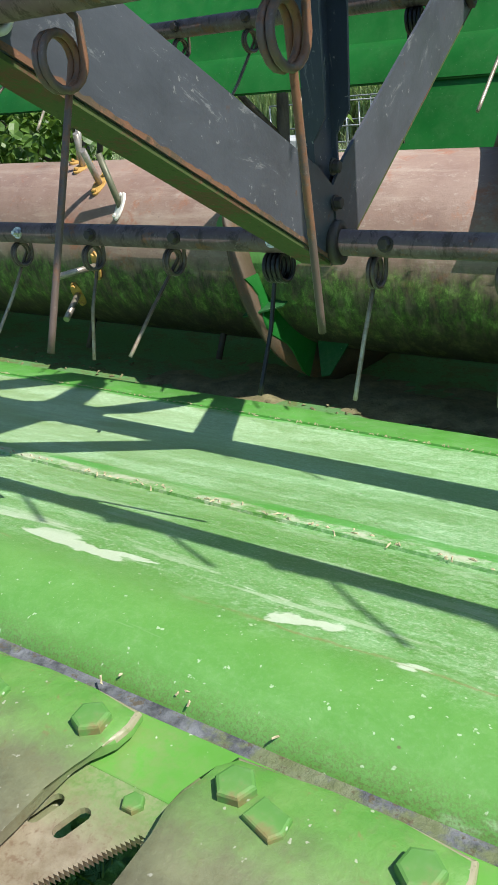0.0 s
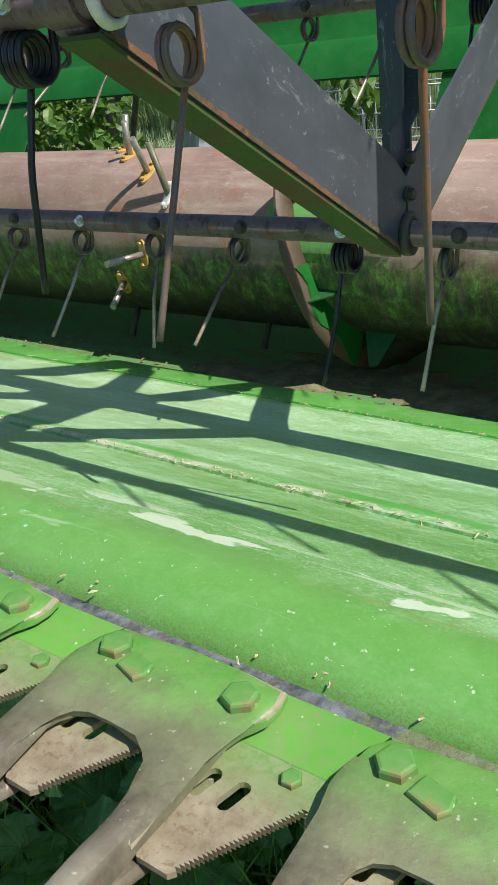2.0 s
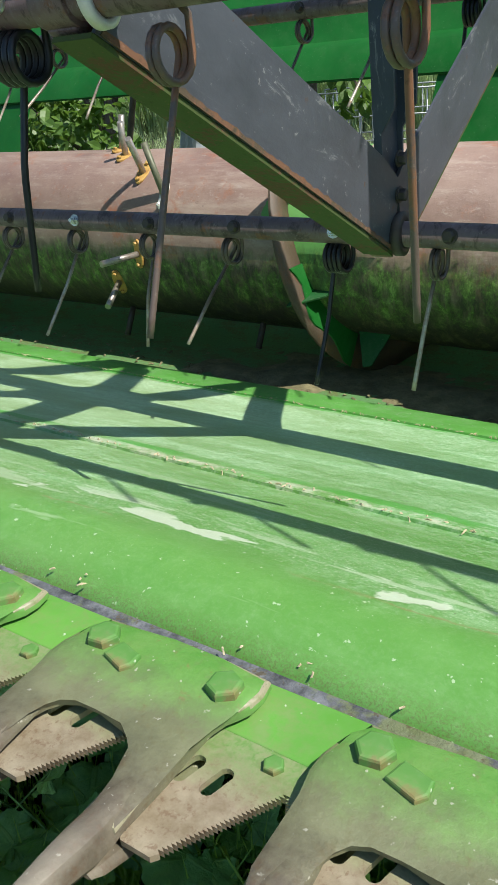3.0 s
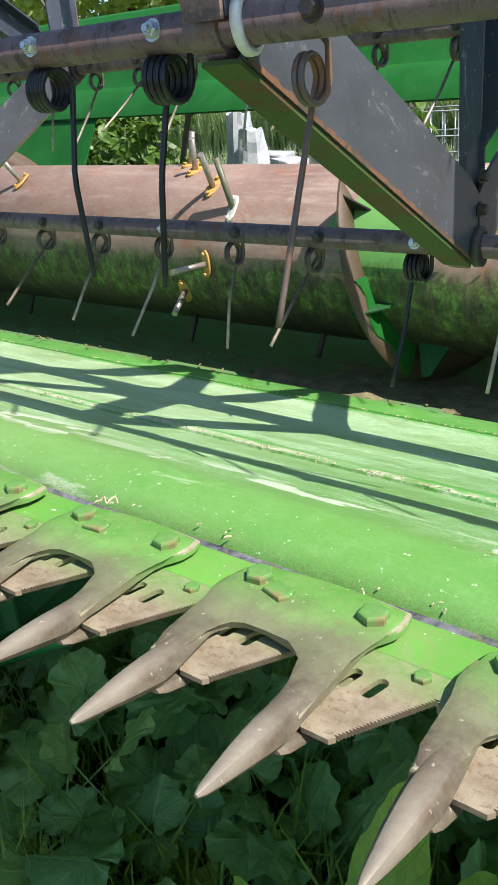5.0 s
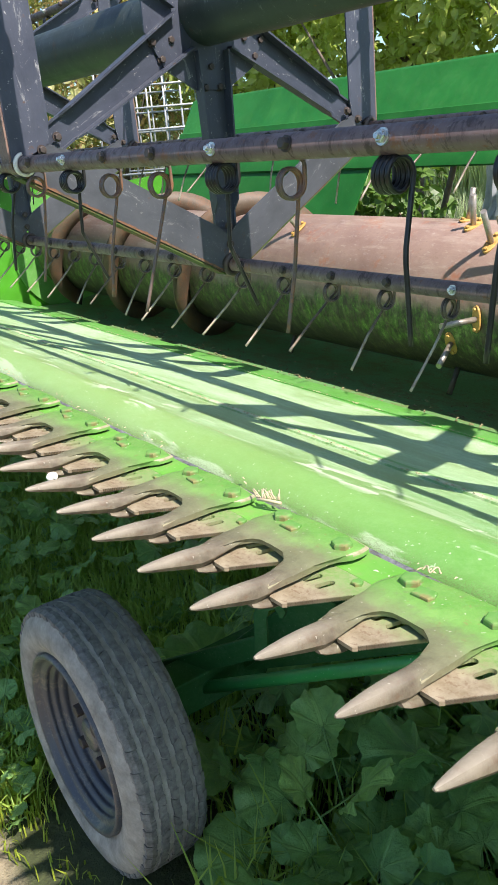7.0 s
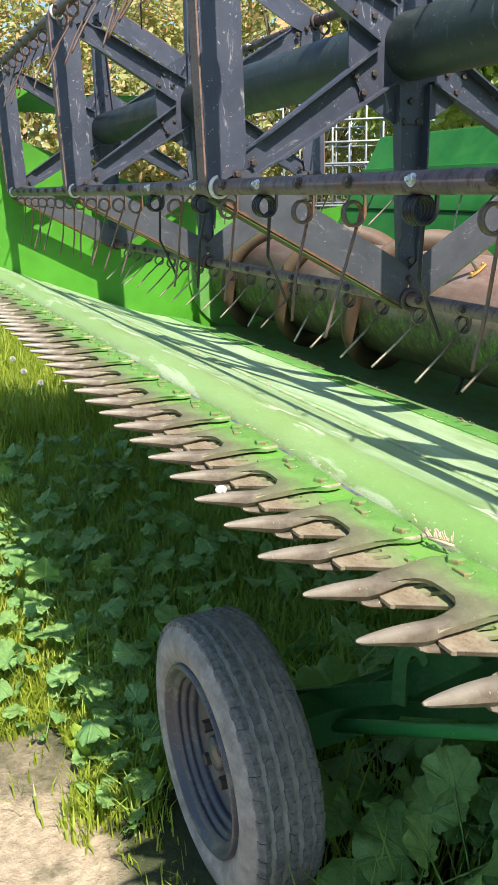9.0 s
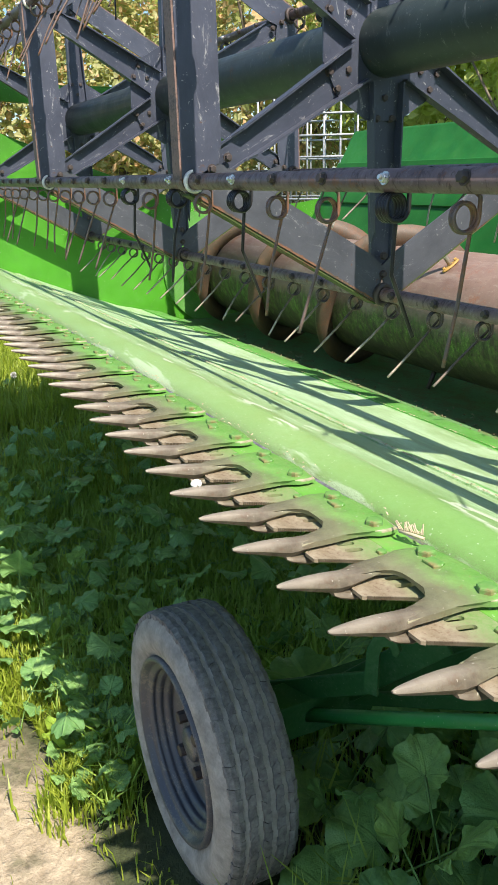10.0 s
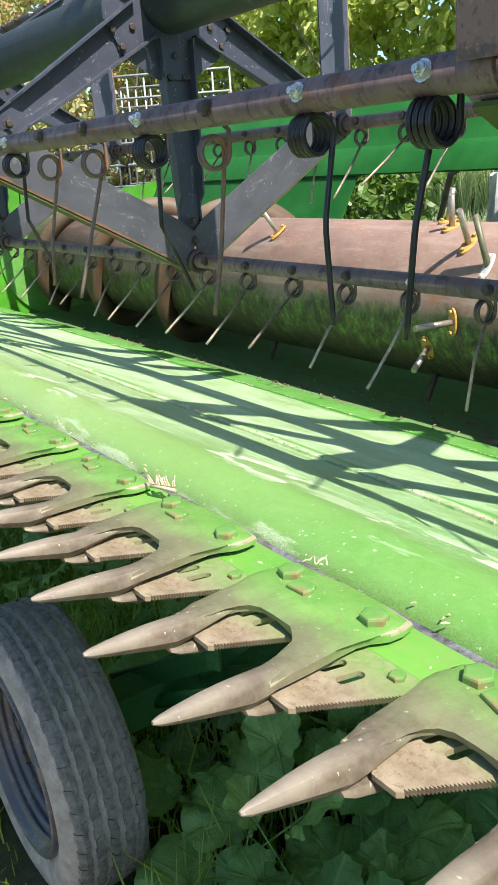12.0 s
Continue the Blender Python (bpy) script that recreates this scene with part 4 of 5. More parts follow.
def auger_finger(x, ang, length, turn=0.0, mat=M_ROD, guide=M_YELLOW, tilt=0.0):
    f = new("finger")
    f.parent = auger
    a = radians(ang)
    f.matrix_local = Matrix.Translation((x, AR * math.cos(a), AR * math.sin(a))) @ Matrix.Rotation(a - math.pi / 2, 4, 'X') @ Matrix.Rotation(radians(turn), 4, 'Y')
    bm = bmesh.new()
    d = Matrix.Rotation(radians(tilt), 3, 'X') @ Vector((0, 0, 1))
    add_tube(bm, [d * -0.02, d * length], 0.0075, 12)
    part("rod", bm, mat, f, "worn steel rod")
    if not guide:
        return
    bm = bmesh.new()
    add_prism(bm, [(0.015 * math.cos(t), 0.034 * math.sin(t)) for t in (2 * math.pi * i / 16 for i in range(16))], 0.005, pose(0, 0, 0.0), 0.002)
    for s in (-1, 1):
        add_hex(bm, 0.005, 0.005, pose(0, s * 0.025, 0.007))
    part("guide", bm, guide, f, "yellow finger guide" if guide is M_YELLOW else "white finger guide")


for x, a, l, t in ((-1.044, 181, 0.105, -14), (-1.137, 203, 0.10, 20), (-1.072, 126, 0.105, 12), (-1.179, 106, 0.085, 12),
                   (-1.815, 123, 0.10, -12), (-1.235, 92, 0.085, 12)):
    auger_finger(x, a, l, t)
for x, a, l, t in ((-1.175, 236, 0.075, 4), (-0.78, 240, 0.060, 0), (-1.90, 246, 0.06, 0)):
    auger_finger(x, a, l, t, M_BOLT, None)
auger_finger(-0.981, 143, 0.120, -18, M_ROD_OLIVE, M_WHITE, -44)


def gusset(x, ang, r0, pts, mat, lean=0.0, name="gusset"):
    """A small flat plate standing on the tube beside the flight."""
    bm = bmesh.new()
    add_prism(bm, pts, 0.004, Matrix(), 0.0006)
    ob = part(name, bm, mat, auger)
    a = radians(ang)
    ob.matrix_local = Matrix.Translation((x, r0 * math.cos(a), r0 * math.sin(a))) @ Matrix.Rotation(a - math.pi / 2, 4, 'X') @ Matrix.Rotation(radians(90 + lean), 4, 'X')


gusset(-0.662, 140, AR - 0.004, [(0, 0), (0.050, 0), (0.004, 0.060), (0, 0.060)], M_DARK)
gusset(-0.612, 196, AR - 0.004, [(0, 0), (0.070, 0), (0.066, 0.022), (0.004, 0.070), (0, 0.070)], M_GREEN_TR)
gusset(-0.500, 232, AR - 0.004, [(-0.02, 0), (0.055, 0), (0.030, 0.075), (0.012, 0.080)], M_GREEN_TR)
# green paint on the flight face, modelled as a thin uneven strip
bm = bmesh.new()
prev = None
for i in range(13):
    q = i / 12
    a = radians(180 + 58 * q)
    x0 = -0.609 + 0.072 * q
    row = [bm.verts.new((x0 + dx, r * math.cos(a), r * math.sin(a))) for dx, r in ((0.004, AR), (0.004, 0.250 - 0.014 * math.sin(11 * q) - 0.012 * math.sin(5 * q)), (0.0065, 0.248 - 0.014 * math.sin(11 * q) - 0.012 * math.sin(5 * q)), (0.0065, AR))]
    if prev:
        for k in range(4):
            bm.faces.new((prev[k], prev[(k + 1) % 4], row[(k + 1) % 4], row[k]))
    else:
        bm.faces.new(row)
    prev = row
bm.faces.new(prev[::-1])
part("flight_patch", bm, M_GREEN_B, auger, "irregular patch of green paint on the flight")

# ---- trailer ----
trailer = thing("header_trailer", "dark green header transport trailer with one car wheel in view", "trailer", (0, 0, 0))
WX, WY, WZ = -1.040, 0.084, 0.266


def lathe(profile, segs=72):
    """Turn a profile of (y, radius) round the y axis."""
    bm = bmesh.new()
    rows = []
    for i in range(segs):
        a = 2 * math.pi * i / segs
        rows.append([bm.verts.new((r * math.cos(a), y, r * math.sin(a))) for y, r in profile])
    for i in range(segs):
        a, b = rows[i], rows[(i + 1) % segs]
        for k in range(len(profile) - 1):
            bm.faces.new((a[k], a[k + 1], b[k + 1], b[k])).smooth = True
    return bm


M_TYRE = simple("tyre_rubber", (0.20, 0.190, 0.172), (0.40, 0.380, 0.345), 30, 0.9, 0, 0.5)
M_TREAD = simple("tyre_tread", (0.075, 0.074, 0.074), (0.240, 0.234, 0.225), 70, 0.85, 0, 0.6)
M_RIM = rusty_paint("rim_steel", (0.062, 0.066, 0.078), (0.150, 0.138, 0.120), 0.45, 0.38)
wheel = new("wheel")
wheel.parent = trailer
wheel.location = (WX, WY, WZ - 0.008)
wheel.scale = (0.965, 0.965, 0.965)
W2 = 0.066
part("tyre", lathe([(-W2 + 0.012, 0.182), (-W2 - 0.001, 0.190), (-W2 - 0.010, 0.212), (-W2 - 0.012, 0.232), (-W2 - 0.006, 0.252), (-W2 + 0.006, 0.268), (-W2 + 0.016, 0.274),
                    (W2 - 0.016, 0.274), (W2 - 0.006, 0.268), (W2 + 0.006, 0.252), (W2 + 0.012, 0.232), (W2 + 0.010, 0.212), (W2, 0.190), (W2 - 0.012, 0.182)]), M_TYRE, wheel, "dusty grey rubber tyre")

# ribs of the tread, cut by fine slanting sipes
for n, (yc, wd) in enumerate(((-0.0540, 0.0195), (-0.0270, 0.0150), (0.0, 0.0150), (0.0270, 0.0150), (0.0540, 0.0195))):
    bm = bmesh.new()
    cuts = 88
    for i in range(cuts):
        a0, a1 = 2 * math.pi * (i + 0.0) / cuts, 2 * math.pi * (i + 0.965 + 0.01 * ((i * 7) % 3)) / cuts
        sk = 0.016 * (1 if n % 2 else -1) * (0.4 if abs(yc) > 0.05 else 1)
        base = 0.273 if abs(yc) < 0.05 else 0.2715
        wv = 0.0009 * (1 if i % 2 else -1)
        vs = []
        for r in (base - 0.004, base + 0.0055):
            for y, s in ((yc - wd / 2 + wv, -sk), (yc + wv, sk * 0.45), (yc + wd / 2 + wv, sk * 0.2)):
                drop = 0.005 if abs(y) > 0.058 else 0
                for a in (a0 + s, a1 + s):
                    vs.append(bm.verts.new(((r - drop) * math.cos(a), y, (r - drop) * math.sin(a))))
        for q in ((6, 7, 9, 8), (8, 9, 11, 10), (0, 1, 7, 6), (4, 10, 11, 5), (0, 6, 8, 2), (2, 8, 10, 4), (1, 3, 9, 7), (3, 5, 11, 9)):
            bm.faces.new([vs[k] for k in q])
    part("tread_rib", bm, M_TREAD, wheel, "dark siped tread rib")
RIM = [(0.006, 0.188), (-0.008, 0.187), (-0.011, 0.183), (-0.008, 0.177), (0.004, 0.174), (0.010, 0.168), (0.012, 0.160), (0.022, 0.157), (0.026, 0.160), (0.031, 0.158), (0.033, 0.150), (0.046, 0.147), (0.050, 0.150), (0.055, 0.147),
       (0.057, 0.139), (0.074, 0.136), (0.078, 0.139), (0.082, 0.135), (0.084, 0.124), (0.100, 0.112), (0.104, 0.104), (0.096, 0.094), (0.082, 0.086), (0.078, 0.078), (0.084, 0.068), (0.084, 0.037), (0.052, 0.035), (0.046, 0.032), (0.042, 0.024), (0.040, 0.0005)]
rim = part("rim", lathe([((y * 0.62 if y > 0 else y) - W2, r) for y, r in RIM]), M_RIM, wheel, "dark steel rim flecked with old paint")
NUT = bolt_mesh("wheel_nut", 0.0130, 0.030, M_BOLT)
for k in range(4):
    a = math.pi / 4 + k * math.pi / 2
    nt = part("wheel_nut", NUT, None, rim)
    nt.matrix_local = Matrix.Translation((0.056 * math.cos(a), -W2 + 0.053, 0.056 * math.sin(a))) @ pose(0, 0, 0, 90, 0, 0)
bm = bmesh.new()
add_tube(bm, [(-1.0, 0.29, 0.270), (-0.60, 0.47, 0.454), (-0.12, 0.686, 0.675)], 0.0135, 16)
part("brace_tube", bm, M_BRACE, trailer, "dark green round brace")
bm = bmesh.new()
add_box(bm, (0.08, 1.3, 0.08), pose(-1.03, 0.85, 0.27), 0.004)
part("axle_beam", bm, M_GREEN_TR, trailer)
bm = bmesh.new()
add_box(bm, (3.6, 0.06, 0.06), pose(-1.3, 0.88, 0.45), 0.004)
part("long_beam", bm, M_GREEN_TR, trailer)
bm = bmesh.new()
add_box(bm, (0.10, 0.10, 0.30), pose(-1.03, 0.85, 0.36), 0.004)
part("upright", bm, M_GREEN_TR, trailer)


def flat_bar(name, p, q, height, thick, mat, label=""):
    """A flat bar on edge from p to q."""
    p, q = Vector(p), Vector(q)
    d = (q - p).normalized()
    side = d.cross(Vector((0, 0, 1))).normalized()
    up = side.cross(d)
    m = Matrix((d, side, up)).transposed().to_4x4()
    m.translation = (p + q) / 2
    bm = bmesh.new()
    add_box(bm, ((q - p).length, thick, height), m, 0.003)
    return part(name, bm, mat, trailer, label)


flat_bar("support_arm", (-1.12, 0.26, 0.262), (-0.865, 0.352, 0.410), 0.045, 0.010, M_GREEN_TR)
flat_bar("support_arm", (-1.02, 0.38, 0.285), (-0.80, 0.46, 0.505), 0.060, 0.010, M_GREEN_TR)
flat_bar("side_plate", (-1.08, 0.34, 0.250), (-0.30, 0.80, 0.545), 0.030, 0.012, M_GREEN_TR)
bm = bmesh.new()
HOOK = [(-0.016, -0.03), (0.014, -0.03), (0.014, 0.060), (0.020, 0.080), (0.034, 0.086), (0.042, 0.076), (0.040, 0.066), (0.050, 0.066), (0.056, 0.080), (0.046, 0.100), (0.024, 0.104), (0.002, 0.092), (-0.010, 0.066)]
add_prism(bm, HOOK, 0.010, pose(-0.862, 0.350, 0.420, 90, 0, 30), 0.002)
part("hook_bracket", bm, M_GREEN_TR, trailer, "green hook plate")

# ---- hedge, field and yard behind ----
def leaf_cloud(name, centre, radii, count, size, mat, parent=None, seed=1, label=""):
    """Many small folded leaves filling an uneven blob."""
    r = np.random.RandomState(seed)
    n = count
    d = r.normal(size=(n, 3))
    d /= np.linalg.norm(d, axis=1)[:, None]
    lump = 0.75 + 0.25 * np.sin(d[:, 0] * 5 + seed) * np.cos(d[:, 2] * 6 + seed * 2) + 0.12 * np.sin(d[:, 1] * 11 + seed)
    rad = r.uniform(0.35, 1.0, n) ** 0.5 * lump
    p = np.array(centre) + d * rad[:, None] * np.array(radii)
    p[:, 2] = np.maximum(p[:, 2], 0.05)
    up = r.normal(size=(n, 3)) * 0.55 + d * 0.6 + np.array((0, 0, 0.5))
    up /= np.linalg.norm(up, axis=1)[:, None]
    ax = r.normal(size=(n, 3)) + np.array((0, 0, -0.4))
    ax -= up * (ax * up).sum(1)[:, None]
    ax /= np.linalg.norm(ax, axis=1)[:, None]
    sd = np.cross(up, ax)
    s = (r.uniform(0.6, 1.25, n) * size)[:, None]
    rib = [p + ax * s * q - up * s * 0.06 for q in (0.33, 0.70)]
    rim = [p + ax * s * q + sd * s * w + up * s * 0.05 for q, w in ((0.22, 0.27), (0.62, 0.25), (0.22, -0.27), (0.62, -0.25))]
    v = np.stack([p, p + ax * s - up * s * 0.16] + rib + rim, 1).reshape(-1, 3)
    b = np.arange(n)[:, None] * 8
    f = [b + np.array([q]) for q in ((0, 4, 2), (4, 5, 3), (4, 3, 2), (5, 1, 3), (0, 2, 6), (2, 3, 7), (2, 7, 6), (3, 1, 7))]
    f = np.concatenate(f)
    return part(name, mesh_of(name, v.tolist(), f.tolist(), mat), None, parent, label)


M_LEAF = leaf_mat("shrub_leaf", (0.520, 0.620, 0.110), (0.780, 0.820, 0.280), 0.40, 0.60)
M_LEAF_DRY = leaf_mat("dry_shrub_leaf", (0.420, 0.450, 0.150), (0.72, 0.64, 0.36), 0.55, 0.50, True, (0.80, 0.50, 0.27))
M_VINE = leaf_mat("vine_leaf", (0.070, 0.155, 0.028), (0.16, 0.28, 0.055), 0.45, 0.40)
M_BARK = simple("bark", (0.10, 0.075, 0.055), (0.21, 0.17, 0.13), 25, 0.9, 0, 0.8, (1, 1, 0.3), 0.01)


def shrub(x, y, h, rad, count, size, mat, label, seed, low=0.03):
    t = thing("shrub", label, "shrub", (x, y, 0), "shrubs behind the header")
    r = random.Random(seed)
    bm = bmesh.new()
    add_tube(bm, [(0, 0, -0.05), (0.05, 0.03, h * 0.3), (-0.04, 0.05, h * 0.62)], 0.06, 10, True, lambda q: 1 - 0.6 * q)
    for k in range(6):
        a, z = r.uniform(0, 6.28), r.uniform(0.15, 0.5) * h
        add_tube(bm, [(0, 0, z), (math.cos(a) * rad * 0.4, math.sin(a) * rad * 0.4, z + h * 0.16), (math.cos(a) * rad * 0.8, math.sin(a) * rad * 0.8, z + h * 0.36)], 0.028, 7, True, lambda q: 1 - 0.75 * q)
    part("trunk", bm, M_BARK, t)
    leaf_cloud("crown", (0, 0, h * (0.535 + low / 2)), (rad, rad, h * (0.535 - low / 2)), count, size, mat, t, seed)


for i, (x, y, h, rad, kind) in enumerate(((-1.2, 5.6, 3.6, 1.3, 0), (-3.0, 5.2, 3.8, 1.4, 0), (-4.8, 5.0, 3.9, 1.4, 0), (-6.6, 4.8, 3.8, 1.4, 0), (-8.2, 4.0, 4.2, 1.5, 1), (-9.2, 2.6, 4.0, 1.4, 1), (-9.8, 1.2, 4.0, 1.4, 1), (-10.2, -0.4, 3.6, 1.3, 1), (0.6, 6.2, 3.4, 1.3, 0), (-11.5, 3.6, 5.0, 1.8, 1), (-12.0, 0.8, 5.0, 1.8, 1), (-10.6, 5.6, 5.2, 1.8, 1))):
    shrub(x, y, h, rad, 9500 if kind == 0 else 7500, 0.095, M_LEAF if kind == 0 else M_LEAF_DRY, "bushy sunlit shrub with broad light-green leaves" if kind == 0 else "tall shrub with mixed green and dry brown leaves", 11 + i, 0.28 if kind == 0 else 0.03)

# ---- plants on the ground ----
M_WEED = leaf_mat("weed_leaf", (0.170, 0.380, 0.115), (0.350, 0.580, 0.165), 0.36, 0.26, False, None, True)
M_DOCK = leaf_mat("dock_leaf", (0.400, 0.640, 0.070), (0.500, 0.720, 0.100), 0.36, 0.35, False, None, True)
# one grass in two tones: blades in shade coloured greener, sunlit ones yellower
M_GRASS_G = leaf_mat("shade_grass_blade", (0.290, 0.480, 0.075), (0.500, 0.680, 0.140), 0.42, 0.45)
M_GRASS = leaf_mat("grass_blade", (0.240, 0.340, 0.028), (0.500, 0.570, 0.075), 0.45, 0.45)


def broad_leaf(seed, size, lobes, stalk, lean):
    """A wavy, toothed, veined leaf on its own stalk, rising from the origin."""
    r = random.Random(seed)
    verts, faces, uv = [], [], []
    n, rings = 57, (0.25, 0.52, 0.78, 1.0)
    tilt = Matrix.Rotation(radians(lean), 4, 'X')
    top = Vector((0, stalk * 0.55, stalk * 0.85))
    ph = r.uniform(0, 6)
    cup = r.uniform(-0.28, -0.05)
    verts.append(top)
    uv.append((0.5, 0.0))
    for k, q in enumerate(rings):
        for i in range(n):
            a = radians(-163 + 326 * i / (n - 1))
            tooth = (0.018 * math.sin(i * 2.4) + (0.018 if i % 2 else -0.012)) * (q > 0.9)
            vein = abs(math.sin(3.5 * a))
            rad = size * (0.46 + 0.62 * math.cos(a / 2) ** 2) * (1 + (0.055 * math.sin(lobes * a + ph) + 0.035 * math.sin(2.3 * lobes * a + 2 * ph) + 0.02 * math.sin(17 * a + ph)) * q * q + tooth)
            z = cup * size * q * q + 0.018 * size * vein ** 0.6 * q + 0.16 * size * q * q * math.sin(lobes * 0.5 * a + ph) + 0.085 * size * q ** 4 * math.sin(9 * a + ph) + 0.05 * size * q ** 2 * math.sin(5 * a + 2 * ph)
            verts.append(top + (tilt @ Vector((rad * q * math.sin(a), rad * q * math.cos(a), z))))
            uv.append((3.5 * a / math.pi, abs(a) * q))
    for i in range(n - 1):
        faces.append((0, 1 + i, 2 + i))
        for k in range(len(rings) - 1):
            b = 1 + k * n + i
            faces.append((b, b + n, b + n + 1, b + 1))
    m = len(verts)
    for q in (0.0, 0.5, 1.0):
        c = Vector((0, stalk * 0.55 * q * q, stalk * 0.85 * q))
        for a in (0, 2.1, 4.2):
            verts.append(c + Vector((0.0025 * math.cos(a), 0.0025 * math.sin(a), 0)))
            uv.append((0.5, 1.0))
    for k in range(2):
        for i in range(3):
            faces.append((m + 3 * k + i, m + 3 * k + (i + 1) % 3, m + 3 * k + 3 + (i + 1) % 3, m + 3 * k + 3 + i))
    return with_uv(mesh_of("leaf", verts, faces, M_WEED, True), uv)


def with_uv(me, uv):
    """Give each corner the vein coordinates of its vertex."""
    layer = me.uv_layers.new(name="veins")
    for lp in me.loops:
        layer.data[lp.index].uv = uv[lp.vertex_index]
    return me


def long_leaf(seed, length, width, lean):
    """A long dock leaf with a pale midrib and crinkled margin."""
    r = random.Random(seed)
    verts, faces, uv, ph = [], [], [], r.uniform(0, 6)
    for j in range(25):
        s = j / 24
        w = width * (math.sin(math.pi * min(1, s * 0.93 + 0.05)) ** 0.75) * (1 + 0.03 * math.sin(j * 2.3))
        for i in range(9):
            u = i / 4 - 1
            bend = radians(lean) * s
            y = length * s * math.cos(bend * 0.9)
            z = length * s * math.sin(radians(62) - bend)
            crinkle = 0.007 * math.sin(26 * s + ph + u * 2) * abs(u) ** 2 + 0.006 * abs(math.sin(s * 20 - abs(u) * 2)) * abs(u)
            verts.append((u * w, y * 0.7, z + abs(u) * 0.020 + crinkle))
            uv.append((s * 9 - abs(u) * 1.4, abs(u) * 0.8))
    for j in range(24):
        for i in range(8):
            b = 9 * j + i
            faces.append((b, b + 1, b + 10, b + 9))
    return with_uv(mesh_of("leaf", verts, faces, M_DOCK, True), uv)


WEEDS = [broad_leaf(k, s, l, st, le) for k, (s, l, st, le) in enumerate(((0.076, 3, 0.16, 25), (0.064, 5, 0.12, 48), (0.084, 4, 0.20, 12), (0.050, 3, 0.10, 45), (0.066, 5, 0.23, 32), (0.044, 4, 0.07, 25), (0.058, 4, 0.25, 50), (0.072, 5, 0.18, -22)))]
DOCKS = [long_leaf(k, l, w, le) for k, (l, w, le) in enumerate(((0.34, 0.054, 16), (0.30, 0.048, 28), (0.24, 0.040, 8)))]
pr = random.Random(21)


def plant(kind, x, y, scale, leaves):
    if kind == "dock":
        t = thing("dock_plant", "dock weed with long bright green leaves", "weed", (x, y, -0.01), "weeds under the header")
        pool = DOCKS
    else:
        t = thing("broadleaf_weed", "broad-leaved weed with lobed dark green leaves", "weed", (x, y, -0.01), "weeds under the header")
        pool = WEEDS
    a = pr.uniform(0, 6.28)
    for k in range(leaves):
        lf = part("leaf", pr.choice(pool), None, t)
        a += 2.4 + pr.uniform(-0.5, 0.5)
        s = scale * pr.uniform(0.65, 1.2)
        lf.rotation_euler = (radians(pr.uniform(-14, 18)), radians(pr.uniform(-12, 12)), a)
        lf.scale = (s, s, s * pr.uniform(0.8, 1.15))
        lf.location = (0.02 * math.cos(a), 0.02 * math.sin(a), 0)


def free_of_wheel(x, y, gap=0.04):
    return not (abs(x - WX) < 0.30 + gap and -0.03 - gap < y < 0.19 + gap)


spots = []
for k in range(4000):
    x, y = (pr.uniform(-1.1, 0.5), pr.uniform(-0.02, 0.95)) if k % 2 else (pr.uniform(-3.6, 0.6), pr.uniform(-0.05, 1.25))
    gap = 0.088 if -1.0 < x < 0.4 and y < 0.9 else 0.15 if y < 0.15 else 0.27
    if free_of_wheel(x, y, 0.11 if y < 0.1 else 0.05) and not (-0.98 < x < -0.58 and y < 0.13) and (x + 0.15) ** 2 + (y - 0.33) ** 2 > 0.026 and all((x - a) ** 2 + (y - b) ** 2 > gap ** 2 for a, b in spots):
        spots.append((x, y))
for x, y in spots[:270]:
    plant("weed", x, y, pr.uniform(0.75, 1.2) if x > -1.3 else pr.uniform(0.55, 0.95), pr.randint(4, 6))
for x, y, s in ((-0.50, 0.30, 0.55), (0.10, 0.80, 0.8), (-1.45, -0.10, 0.38), (-1.95, -0.05, 0.4), (-1.30, 0.02, 0.36), (-2.3, 0.15, 0.45)):
    plant("dock", x, y, s, 5)
dock = thing("dock_plant", "dock weed with long bright green leaves", "weed", (-0.115, 0.265, -0.01), "weeds under the header")
for turn, s, lean in ((3, 1.15, 12), (90, 0.85, 0), (-42, 1.05, 8), (40, 0.7, 14), (-95, 0.8, 4)):
    lf = part("leaf", DOCKS[abs(turn) % 3], None, dock)
    lf.rotation_euler = (radians(lean), 0, radians(turn))
    lf.scale = (s, s, s)
for k in range(150):
    x, y = pr.uniform(-3.9, -1.25), pr.uniform(-0.34, 0.75)
    if free_of_wheel(x, y, 0.05) and not (x > -1.75 and y < -0.12):
        plant("weed", x, y, pr.uniform(0.30, 0.72), 4)
for k in range(26):
    plant("weed", pr.uniform(-6.5, -2.0), pr.uniform(-0.7, 0.6), pr.uniform(0.4, 0.7), 4)
for x, y in ((-1.52, -0.05), (-1.40, -0.12), (-1.62, -0.2), (-1.75, 0.02), (-1.30, -0.10), (-2.05, -0.18), (-1.46, 0.03), (-1.85, -0.10), (-2.25, -0.06), (-1.95, 0.06), (-1.68, -0.09), (-2.5, 0.0), (-2.15, 0.12), (-1.36, -0.02), (-1.22, -0.09), (-2.75, -0.1)):
    plant("weed", x, y, pr.uniform(0.38, 0.58), 5)


